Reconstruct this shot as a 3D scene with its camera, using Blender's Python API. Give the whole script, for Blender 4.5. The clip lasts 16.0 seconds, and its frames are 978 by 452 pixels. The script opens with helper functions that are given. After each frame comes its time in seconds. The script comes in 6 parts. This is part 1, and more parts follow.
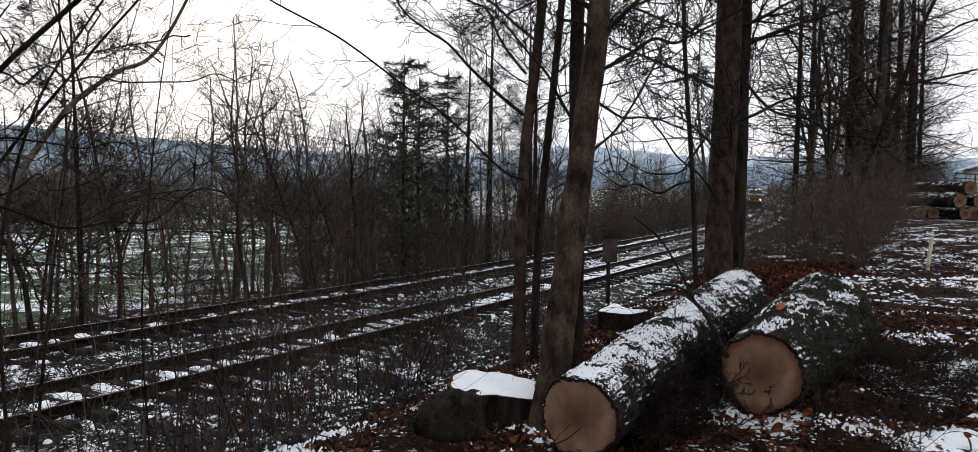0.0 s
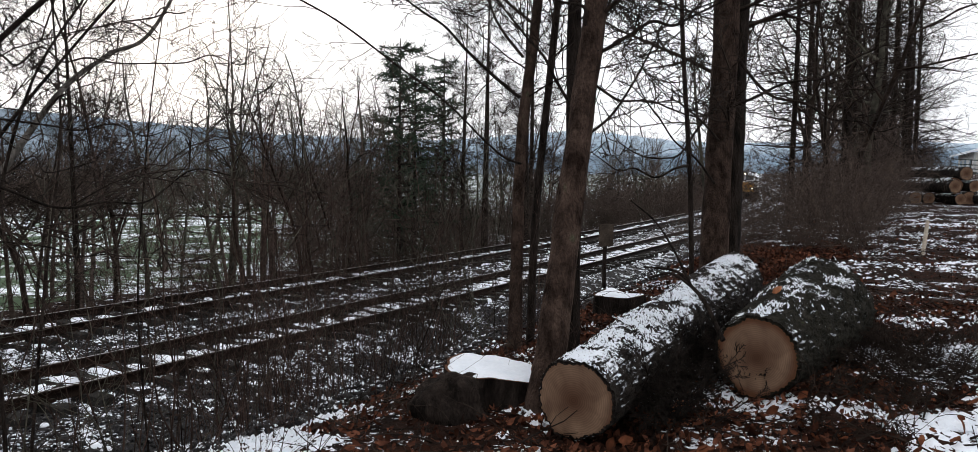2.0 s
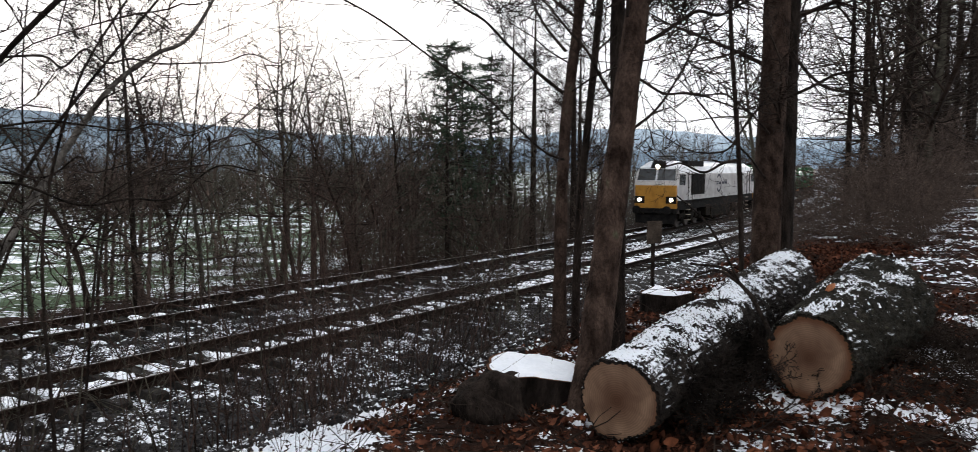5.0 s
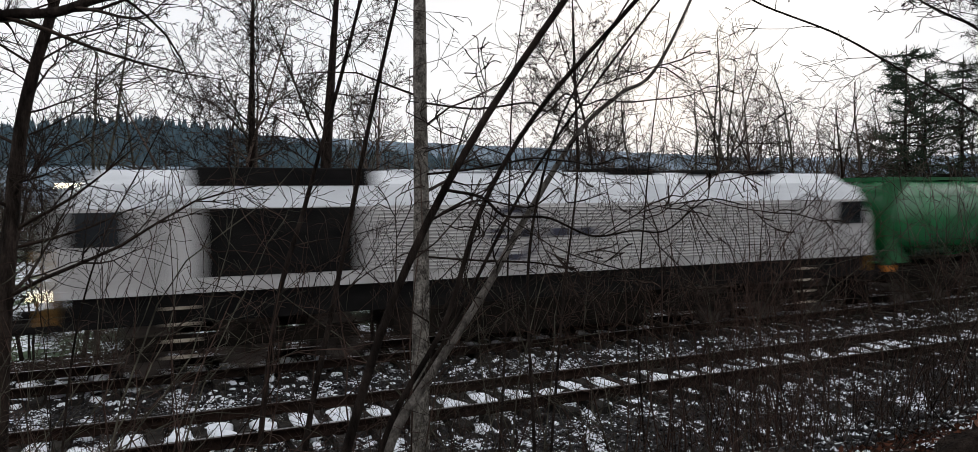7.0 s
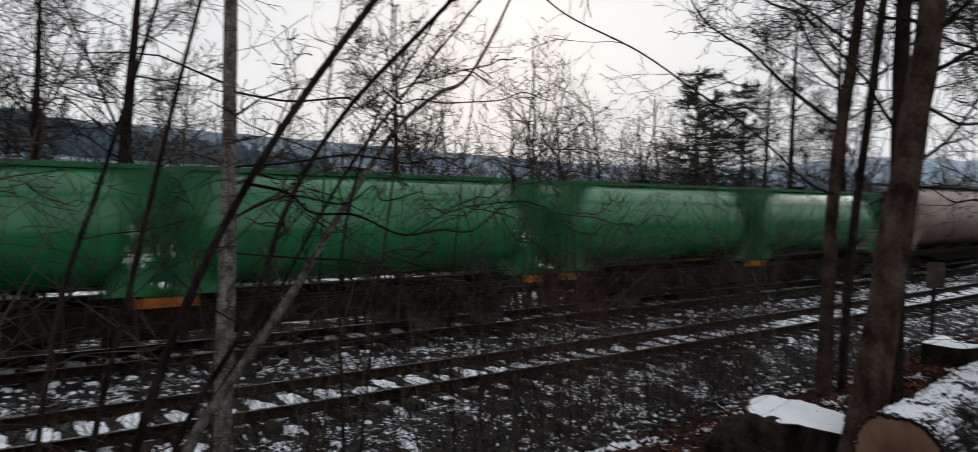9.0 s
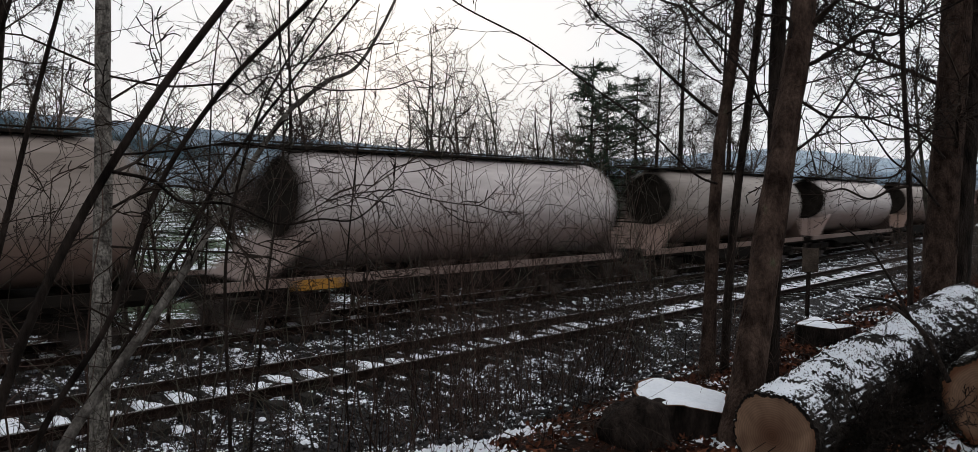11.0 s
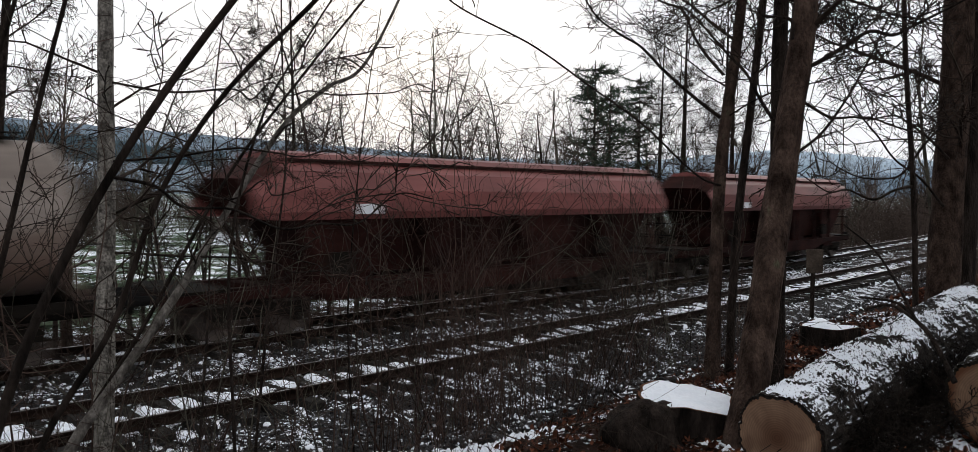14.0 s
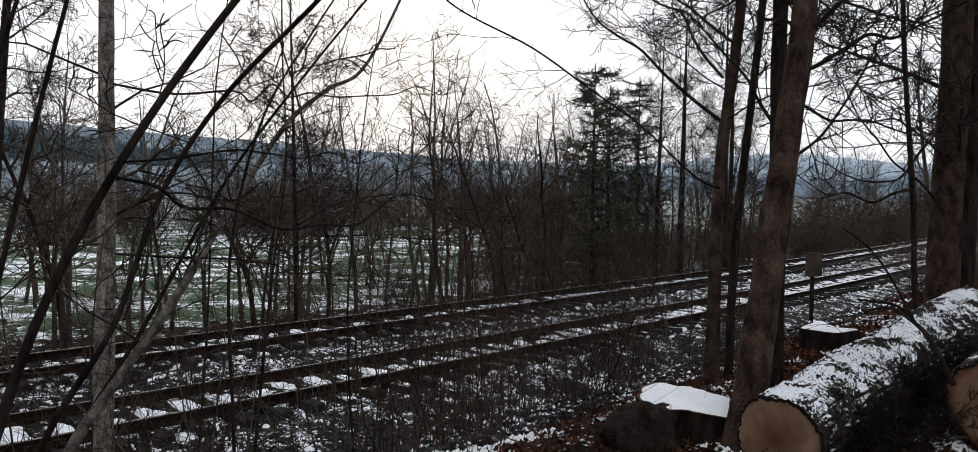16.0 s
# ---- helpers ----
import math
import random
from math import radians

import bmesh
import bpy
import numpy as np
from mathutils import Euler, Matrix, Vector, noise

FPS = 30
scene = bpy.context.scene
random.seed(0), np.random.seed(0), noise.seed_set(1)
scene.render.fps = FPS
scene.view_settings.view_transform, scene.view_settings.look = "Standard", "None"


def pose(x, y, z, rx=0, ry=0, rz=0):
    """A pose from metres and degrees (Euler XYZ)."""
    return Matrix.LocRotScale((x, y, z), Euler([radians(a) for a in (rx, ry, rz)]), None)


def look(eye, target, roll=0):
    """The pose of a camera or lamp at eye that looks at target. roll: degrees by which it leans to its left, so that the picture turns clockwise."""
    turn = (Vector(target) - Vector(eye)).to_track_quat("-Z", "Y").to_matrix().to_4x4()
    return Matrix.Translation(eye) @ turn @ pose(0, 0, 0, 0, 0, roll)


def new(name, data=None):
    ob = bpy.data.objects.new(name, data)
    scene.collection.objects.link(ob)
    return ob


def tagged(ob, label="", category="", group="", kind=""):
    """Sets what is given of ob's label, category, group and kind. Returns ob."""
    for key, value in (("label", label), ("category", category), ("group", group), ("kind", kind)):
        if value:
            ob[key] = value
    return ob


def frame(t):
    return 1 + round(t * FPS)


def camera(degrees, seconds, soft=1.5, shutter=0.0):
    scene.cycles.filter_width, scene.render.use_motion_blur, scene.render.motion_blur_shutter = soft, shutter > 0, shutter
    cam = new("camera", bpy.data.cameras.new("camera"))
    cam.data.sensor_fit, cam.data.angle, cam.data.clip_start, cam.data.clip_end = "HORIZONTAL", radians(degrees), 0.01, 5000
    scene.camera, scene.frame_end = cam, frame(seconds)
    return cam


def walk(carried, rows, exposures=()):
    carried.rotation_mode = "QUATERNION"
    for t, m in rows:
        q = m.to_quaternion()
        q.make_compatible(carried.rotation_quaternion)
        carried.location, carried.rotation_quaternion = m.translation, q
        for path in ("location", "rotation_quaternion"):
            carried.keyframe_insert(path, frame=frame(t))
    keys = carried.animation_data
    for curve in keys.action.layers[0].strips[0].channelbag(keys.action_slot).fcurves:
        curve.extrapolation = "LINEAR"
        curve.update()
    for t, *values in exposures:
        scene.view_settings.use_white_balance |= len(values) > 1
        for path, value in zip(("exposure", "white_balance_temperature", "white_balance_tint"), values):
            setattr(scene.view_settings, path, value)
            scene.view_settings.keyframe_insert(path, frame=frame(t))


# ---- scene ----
cam = camera(63.6, 16.0, soft=0.7, shutter=0.6)
PATH = [
    (0, (0.002, 0.004, 3.316), (0.008, 2.002, 3.218), 0.7),
    (0.5, (-0.002, 0.004, 3.314), (0.012, 2.001, 3.21), 0.8),
    (1, (0.003, 0.016, 3.313), (0.017, 2.011, 3.178), 0.7),
    (1.5, (-0.002, 0.013, 3.308), (0.029, 2.009, 3.179), 0.7),
    (2, (-0.001, 0.011, 3.306), (0.015, 2.007, 3.17), 0.8),
    (2.5, (-0.004, 0.011, 3.309), (0.014, 2.007, 3.174), 0.9),
    (3, (-0.003, 0.005, 3.309), (-0.001, 2.0, 3.176), 0.5),
    (5.5, (0.05, 0.084, 3.294), (-0.155, 2.068, 3.151), 0.1),
    (6, (0.035, 0.025, 3.307), (-0.353, 1.983, 3.181), -0.1),
    (6.5, (0.031, -0.024, 3.309), (-0.694, 1.837, 3.198), -0.2),
    (7, (-0.059, -0.022, 3.316), (-1.169, 1.64, 3.24), -0.5),
    (7.5, (-0.064, -0.021, 3.318), (-1.112, 1.681, 3.259), 0.4),
    (8, (-0.062, -0.012, 3.318), (-1.023, 1.741, 3.255), 0.6),
    (8.5, (-0.041, -0.024, 3.321), (-0.908, 1.777, 3.254), 0.9),
    (9, (-0.038, -0.016, 3.317), (-0.74, 1.855, 3.239), 1.2),
    (9.5, (-0.021, -0.004, 3.314), (-0.58, 1.914, 3.22), 0.7),
    (12, (-0.005, 0.019, 3.311), (-0.455, 1.966, 3.22), 1.1),
    (12.5, (-0.004, 0.016, 3.31), (-0.454, 1.963, 3.226), 1.0),
    (13, (-0.002, 0.015, 3.309), (-0.465, 1.959, 3.23), 0.7),
    (13.5, (-0.008, 0.014, 3.311), (-0.496, 1.952, 3.226), 0.8),
    (14, (-0.005, 0.02, 3.311), (-0.473, 1.963, 3.223), 0.7),
    (14.5, (-0.009, 0.019, 3.307), (-0.472, 1.963, 3.226), 0.7),
    (15, (-0.007, 0.014, 3.306), (-0.467, 1.959, 3.232), 0.5),
    (15.5, (-0.006, 0.011, 3.307), (-0.467, 1.955, 3.229), 0.6),
    (16, (-0.004, 0.013, 3.307), (-0.471, 1.956, 3.226), 0.8),
]
EXPOSURES = [(0.0, 0.15), (1.5, 0.2), (3.0, 0.4), (6.2, 0.4), (7.0, -0.12), (8.3, -0.3), (9.0, -0.32), (9.6, -0.4), (11.8, -0.12), (16.0, -0.05)]
walk(cam, [(t, look(eye, target, roll)) for t, eye, target, roll in PATH], EXPOSURES)

# ---- light: dull winter day under a thin bright overcast ----
world = bpy.data.worlds.new("overcast_sky")
scene.world = world
world.use_nodes = True
wn, wl = world.node_tree.nodes, world.node_tree.links
wn.clear()
sky = wn.new("ShaderNodeTexSky")
sky.sky_type = "NISHITA"
sky.sun_disc = False
sky.sun_elevation = radians(14)
sky.sun_rotation = radians(-20)
sky.air_density, sky.dust_density, sky.ozone_density = 1.0, 4.0, 1.0
cloud_tex = wn.new("ShaderNodeTexNoise")
cloud_tex.inputs["Scale"].default_value = 2.2
cloud_tex.inputs["Detail"].default_value = 5
cloud_ramp = wn.new("ShaderNodeValToRGB")
cloud_ramp.color_ramp.elements[0].position, cloud_ramp.color_ramp.elements[1].position = 0.3, 0.7
cloud_ramp.color_ramp.elements[0].color = (10.6, 11.0, 11.7, 1)
cloud_ramp.color_ramp.elements[1].color = (12.5, 12.4, 12.6, 1)
sky_mix = wn.new("ShaderNodeMixRGB")
sky_mix.inputs[0].default_value = 0.96
bg = wn.new("ShaderNodeBackground")
bg.inputs[1].default_value = 0.090
wout = wn.new("ShaderNodeOutputWorld")
wl.new(cloud_tex.outputs["Fac"], cloud_ramp.inputs[0])
wl.new(sky.outputs[0], sky_mix.inputs[1])
wl.new(cloud_ramp.outputs[0], sky_mix.inputs[2])
wl.new(sky_mix.outputs[0], bg.inputs[0])
wl.new(bg.outputs[0], wout.inputs[0])
sun_data = bpy.data.lights.new("sun", "SUN")
sun_data.energy, sun_data.angle, sun_data.color = 0.5, radians(25), (1.0, 0.95, 0.9)
sun = new("sun", sun_data)
sun.matrix_world = look((0, 0, 40), (-13, -37, 30))


# ---- materials ----
def mat(name, c1, c2, scale=6.0, rough=0.9, bump=0.4, fine=8.0, snow=0.0, snow_scale=5.0, metal=0.0, stretch=(1, 1, 1), vary=0.25, c3=None, snow_up=0.45, islands=0.0, grit=0.45, splash=None):
    """Two-scale procedural surface; snow lies on upward faces where snow is above 0."""
    m = bpy.data.materials.new(name)
    m.use_nodes = True
    n, l = m.node_tree.nodes, m.node_tree.links
    b = n["Principled BSDF"]
    tc, mp = n.new("ShaderNodeTexCoord"), n.new("ShaderNodeMapping")
    mp.inputs["Scale"].default_value = stretch
    l.new(tc.outputs["Object"], mp.inputs[0])
    big, small = n.new("ShaderNodeTexNoise"), n.new("ShaderNodeTexNoise")
    big.inputs["Scale"].default_value, big.inputs["Detail"].default_value = scale, 4
    small.inputs["Scale"].default_value, small.inputs["Detail"].default_value = scale * fine, 5
    l.new(mp.outputs[0], big.inputs["Vector"])
    l.new(mp.outputs[0], small.inputs["Vector"])
    ramp = n.new("ShaderNodeValToRGB")
    ramp.color_ramp.elements[0].position, ramp.color_ramp.elements[1].position = 0.33, 0.67
    ramp.color_ramp.elements[0].color, ramp.color_ramp.elements[1].color = (*c1, 1), (*c2, 1)
    if c3:
        e = ramp.color_ramp.elements.new(0.78)
        e.color = (*c3, 1)
    l.new(big.outputs["Fac"], ramp.inputs[0])
    val = n.new("ShaderNodeMapRange")
    if islands:
        val.inputs["To Min"].default_value, val.inputs["To Max"].default_value = 1 - islands, 1 + islands
        l.new(n.new("ShaderNodeNewGeometry").outputs["Random Per Island"], val.inputs["Value"])
    else:
        val.inputs["To Min"].default_value, val.inputs["To Max"].default_value = 1 - vary, 1 + vary
        l.new(n.new("ShaderNodeObjectInfo").outputs["Random"], val.inputs["Value"])
    grain = n.new("ShaderNodeMapRange")
    grain.inputs["From Min"].default_value, grain.inputs["From Max"].default_value = 0.25, 0.75
    grain.inputs["To Min"].default_value, grain.inputs["To Max"].default_value = 1 - grit, 1 + grit
    l.new(small.outputs["Fac"], grain.inputs["Value"])
    mul = n.new("ShaderNodeMath")
    mul.operation = "MULTIPLY"
    l.new(val.outputs[0], mul.inputs[0])
    l.new(grain.outputs[0], mul.inputs[1])
    tint = n.new("ShaderNodeVectorMath")
    tint.operation = "SCALE"
    l.new(ramp.outputs[0], tint.inputs[0])
    l.new(mul.outputs[0], tint.inputs["Scale"])
    colour = tint.outputs[0]
    if splash:  # dried brown dust run down the lower flank
        low, edge, run, dust = n.new("ShaderNodeSeparateXYZ"), n.new("ShaderNodeTexNoise"), n.new("ShaderNodeMath"), n.new("ShaderNodeMapRange")
        edge.inputs["Scale"].default_value, edge.inputs["Detail"].default_value = 1.6, 5
        l.new(tc.outputs["Object"], low.inputs[0])
        l.new(mp.outputs[0], edge.inputs["Vector"])
        run.operation = "MULTIPLY_ADD"
        run.inputs[1].default_value = 1.5
        l.new(edge.outputs["Fac"], run.inputs[0])
        l.new(low.outputs["Z"], run.inputs[2])
        dust.inputs["From Min"].default_value, dust.inputs["From Max"].default_value = 3.5, 2.7
        dust.inputs["To Max"].default_value = 0.75
        l.new(run.outputs[0], dust.inputs["Value"])
        over = n.new("ShaderNodeMixRGB")
        over.inputs[2].default_value = (*splash, 1)
        l.new(dust.outputs[0], over.inputs[0])
        l.new(colour, over.inputs[1])
        colour = over.outputs[0]
    if snow:
        geo, sep = n.new("ShaderNodeNewGeometry"), n.new("ShaderNodeSeparateXYZ")
        l.new(geo.outputs["Normal"], sep.inputs[0])
        up = n.new("ShaderNodeMapRange")
        up.inputs["From Min"].default_value, up.inputs["From Max"].default_value = snow_up, snow_up + 0.3
        l.new(sep.outputs["Z"], up.inputs["Value"])
        sn, sb, add = n.new("ShaderNodeTexNoise"), n.new("ShaderNodeTexNoise"), n.new("ShaderNodeMath")
        sn.inputs["Scale"].default_value, sn.inputs["Detail"].default_value = snow_scale * 3.5, 6
        sb.inputs["Scale"].default_value, sb.inputs["Detail"].default_value = snow_scale * 0.45, 3
        sn.inputs["Roughness"].default_value = 0.7
        l.new(geo.outputs["Position"], sn.inputs["Vector"])
        l.new(geo.outputs["Position"], sb.inputs["Vector"])
        half = n.new("ShaderNodeMath")
        half.operation = "MULTIPLY_ADD"
        half.inputs[1].default_value, half.inputs[2].default_value = 0.48, 0.0
        l.new(sb.outputs["Fac"], half.inputs[0])
        add.operation = "MULTIPLY_ADD"
        add.inputs[1].default_value = 0.52
        l.new(sn.outputs["Fac"], add.inputs[0])
        l.new(half.outputs[0], add.inputs[2])
        cut = n.new("ShaderNodeMapRange")
        cut.inputs["From Min"].default_value, cut.inputs["From Max"].default_value = 0.70 - 0.4 * snow, 0.725 - 0.4 * snow
        l.new(add.outputs[0], cut.inputs["Value"])
        both = n.new("ShaderNodeMath")
        both.operation = "MULTIPLY"
        l.new(up.outputs[0], both.inputs[0])
        l.new(cut.outputs[0], both.inputs[1])
        mix = n.new("ShaderNodeMixRGB")
        mix.inputs[2].default_value = (0.80, 0.84, 0.90, 1)
        l.new(both.outputs[0], mix.inputs[0])
        l.new(colour, mix.inputs[1])
        colour = mix.outputs[0]
    l.new(colour, b.inputs["Base Color"])
    b.inputs["Roughness"].default_value, b.inputs["Metallic"].default_value = rough, metal
    b.inputs["Specular IOR Level"].default_value = 0.06 if rough >= 0.7 else 0.3 if rough > 0.3 else 0.5
    bp = n.new("ShaderNodeBump")
    bp.inputs["Strength"].default_value, bp.inputs["Distance"].default_value = bump, 0.02
    l.new(small.outputs["Fac"], bp.inputs["Height"])
    l.new(bp.outputs[0], b.inputs["Normal"])
    return m


def glow(name, colour, strength):
    m = bpy.data.materials.new(name)
    m.use_nodes = True
    b = m.node_tree.nodes["Principled BSDF"]
    b.inputs["Base Color"].default_value = (*colour, 1)
    b.inputs["Emission Color"].default_value = (*colour, 1)
    b.inputs["Emission Strength"].default_value = strength
    return m


M_GROUND = mat("leaf_litter_and_snow", (0.0068, 0.0043, 0.0034), (0.0306, 0.0136, 0.0085), 9.0, 0.95, 1.0, 7, snow=0.36, snow_scale=5.0, c3=(0.060, 0.022, 0.013))
M_FIELD = mat("snowy_meadow", (0.0360, 0.0600, 0.0320), (0.0800, 0.1120, 0.0680), 0.12, 0.95, 0.3, 14, snow=0.465, snow_scale=0.9)
M_BALLAST = mat("dark_ballast", (0.0086, 0.0081, 0.0086), (0.0356, 0.0338, 0.0338), 18, 0.9, 1.0, 3, snow=0.41, snow_scale=4.0)
M_STONE = mat("ballast_stone", (0.0154, 0.0149, 0.0159), (0.0590, 0.0560, 0.0565), 12, 0.85, 0.4, 6, snow=0.405, snow_scale=4.0, islands=0.7)
M_SLEEPER = mat("weathered_concrete", (0.0126, 0.0116, 0.0105), (0.0347, 0.0315, 0.0289), 5, 0.9, 0.4, 9, snow=0.34, snow_scale=5.0)
M_RAIL = mat("rusty_rail_steel", (0.0058, 0.0034, 0.0024), (0.0163, 0.0091, 0.0062), 4, 0.7, 0.3, 9)
M_RAILHEAD = mat("polished_rail_head", (0.16, 0.15, 0.15), (0.28, 0.27, 0.27), 5, 0.38, 0.1, 6, metal=0.9)
M_SNOW = mat("old_snow", (0.74, 0.78, 0.84), (0.84, 0.87, 0.92), 6, 0.75, 0.5, 7, vary=0.03, grit=0.05)
M_BARK = mat("dark_grey_bark", (0.0053, 0.0041, 0.0034), (0.0300, 0.0225, 0.0188), 16, 0.95, 1.0, 5, stretch=(1, 1, 0.3))
M_BARKB = mat("smooth_brown_bark", (0.0120, 0.0070, 0.0055), (0.0660, 0.0440, 0.0340), 12, 0.9, 1.0, 6, stretch=(1, 1, 0.55), c3=(0.0560, 0.0560, 0.0352))
M_BIRCH = mat("pale_speckled_bark", (0.050, 0.045, 0.040), (0.200, 0.184, 0.164), 22, 0.85, 0.8, 4, stretch=(1, 1, 0.8), grit=0.6)
M_BIRCHD = mat("grey_smooth_bark", (0.030, 0.026, 0.023), (0.130, 0.118, 0.106), 18, 0.88, 0.8, 5, stretch=(1, 1, 0.6))
M_TWIG = mat("thin_brown_twigs", (0.0112, 0.0078, 0.0063), (0.0342, 0.0245, 0.0193), 3, 0.9, 0.2, 4)
M_TWIGR = mat("reddish_brush_twigs", (0.0456, 0.0339, 0.0287), (0.0979, 0.0730, 0.0600), 3, 0.9, 0.2, 4)
M_TWIGG = mat("grey_green_twigs", (0.0366, 0.0343, 0.0267), (0.0876, 0.0801, 0.0625), 3, 0.9, 0.2, 4)
M_TWIGN = mat("dark_reddish_stems", (0.024, 0.015, 0.012), (0.066, 0.043, 0.035), 3, 0.9, 0.2, 4)
M_NEEDLE = mat("dark_spruce_needles", (0.0167, 0.0283, 0.0183), (0.0466, 0.0700, 0.0433), 3, 0.9, 0.2, 4)
M_LOGBARK = mat("furrowed_log_bark_with_snow", (0.006, 0.005, 0.0045), (0.032, 0.026, 0.022), 14, 0.95, 1.0, 4, snow=0.45, snow_scale=13, snow_up=0.40)
M_MOSSBARK = mat("mossy_dark_log_bark", (0.006, 0.006, 0.004), (0.030, 0.026, 0.020), 14, 0.95, 1.0, 4, snow=0.33, snow_scale=13, snow_up=0.45, c3=(0.030, 0.036, 0.014))
M_LEAF = mat("fallen_brown_leaf", (0.030, 0.011, 0.007), (0.095, 0.036, 0.020), 5, 0.85, 0.2, 4, islands=0.8)
# Distance haze is mixed into these colours: bluer forest, paler far hills.
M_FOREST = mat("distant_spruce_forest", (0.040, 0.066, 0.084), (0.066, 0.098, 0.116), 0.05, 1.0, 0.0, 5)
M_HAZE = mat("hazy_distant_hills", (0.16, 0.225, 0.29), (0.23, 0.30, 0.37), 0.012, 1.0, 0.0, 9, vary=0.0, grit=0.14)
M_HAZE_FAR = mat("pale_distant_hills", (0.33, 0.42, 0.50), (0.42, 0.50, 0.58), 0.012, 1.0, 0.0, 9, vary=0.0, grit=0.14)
M_WHITE = mat("dirty_white_paint", (0.36, 0.345, 0.34), (0.52, 0.51, 0.505), 1.4, 0.45, 0.05, 8, vary=0.02, grit=0.14)
M_ROOFW = mat("pale_grey_roof_paint", (0.55, 0.57, 0.60), (0.70, 0.72, 0.75), 1.2, 0.5, 0.05, 8, vary=0.02, grit=0.14)
M_YELLOW = mat("orange_yellow_paint", (0.27, 0.125, 0.014), (0.42, 0.205, 0.030), 2.5, 0.5, 0.05, 7, vary=0.02, grit=0.14)
M_DARK = mat("sooty_black_steel", (0.0042, 0.0042, 0.0046), (0.0147, 0.0134, 0.0126), 4, 0.75, 0.3, 6)
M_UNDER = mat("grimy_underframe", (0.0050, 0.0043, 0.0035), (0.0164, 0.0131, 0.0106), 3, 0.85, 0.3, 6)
M_WHEEL = mat("worn_wheel_steel", (0.045, 0.035, 0.03), (0.11, 0.09, 0.08), 5, 0.6, 0.2, 6, metal=0.4)
M_GLASS = mat("dark_cab_glass", (0.012, 0.014, 0.016), (0.03, 0.034, 0.038), 2, 0.08, 0.0, 4, grit=0.14)
M_LOGO = mat("dark_blue_lettering", (0.02, 0.022, 0.035), (0.05, 0.05, 0.075), 4, 0.6, 0.0, 5)
M_GREEN = mat("green_tank_paint", (0.0055, 0.0950, 0.0270), (0.0130, 0.1550, 0.0480), 0.9, 0.25, 0.05, 9, vary=0.12, grit=0.14)
M_GREENF = mat("dark_green_frame_paint", (0.008, 0.075, 0.024), (0.016, 0.12, 0.042), 2, 0.5, 0.1, 9, vary=0.05, grit=0.14)
M_TAN = mat("grimy_olive_tank_paint", (0.0420, 0.0400, 0.0200), (0.0850, 0.0780, 0.0420), 0.8, 0.45, 0.1, 9)
M_ORANGE = mat("orange_corner_fitting", (0.38, 0.12, 0.012), (0.55, 0.2, 0.03), 3, 0.6, 0.1, 7)
M_SILOD = mat("dark_tan_silo_paint", (0.135, 0.108, 0.092), (0.25, 0.21, 0.185), 0.7, 0.6, 0.1, 8, stretch=(0.35, 1, 1.6), c3=(0.17, 0.105, 0.078), grit=0.14, splash=(0.15, 0.088, 0.066))
M_SILO = mat("grimy_beige_silo_paint", (0.20, 0.165, 0.145), (0.34, 0.295, 0.265), 0.7, 0.6, 0.1, 8, stretch=(0.35, 1, 1.6), c3=(0.23, 0.155, 0.12), grit=0.14, splash=(0.15, 0.088, 0.066))
M_LEAFO = mat("large_orange_leaf", (0.060, 0.020, 0.010), (0.140, 0.050, 0.024), 6, 0.8, 0.3, 4, islands=0.5)
# Aerial haze is painted into the far fields as pale blue.
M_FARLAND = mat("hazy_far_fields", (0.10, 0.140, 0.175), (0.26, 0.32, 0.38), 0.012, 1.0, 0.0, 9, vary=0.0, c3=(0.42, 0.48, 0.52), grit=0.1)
M_SILOL = mat("pale_grey_silo_paint", (0.27, 0.235, 0.225), (0.44, 0.40, 0.39), 0.7, 0.55, 0.1, 8, stretch=(0.35, 1, 1.6), c3=(0.29, 0.20, 0.165), grit=0.14, splash=(0.15, 0.088, 0.066))
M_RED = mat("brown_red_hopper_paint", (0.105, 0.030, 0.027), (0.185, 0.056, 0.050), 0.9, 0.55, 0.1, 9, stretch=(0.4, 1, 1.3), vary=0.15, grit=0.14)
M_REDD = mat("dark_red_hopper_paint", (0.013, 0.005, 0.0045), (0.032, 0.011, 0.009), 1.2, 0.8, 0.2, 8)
M_LAMP = glow("lit_headlight", (1.0, 0.83, 0.55), 14.0)
M_POST = mat("pale_wooden_stake", (0.30, 0.25, 0.20), (0.46, 0.40, 0.33), 8, 0.9, 0.3, 6)
M_SIGN = mat("weathered_grey_board", (0.026, 0.020, 0.016), (0.062, 0.048, 0.038), 7, 0.9, 0.3, 6)
M_HOUSE = mat("white_house_render", (0.60, 0.61, 0.62), (0.72, 0.73, 0.74), 1, 0.9, 0.1, 8, grit=0.14)
M_RAILING = mat("dark_green_railing", (0.012, 0.022, 0.020), (0.03, 0.045, 0.042), 3, 0.6, 0.1, 6)


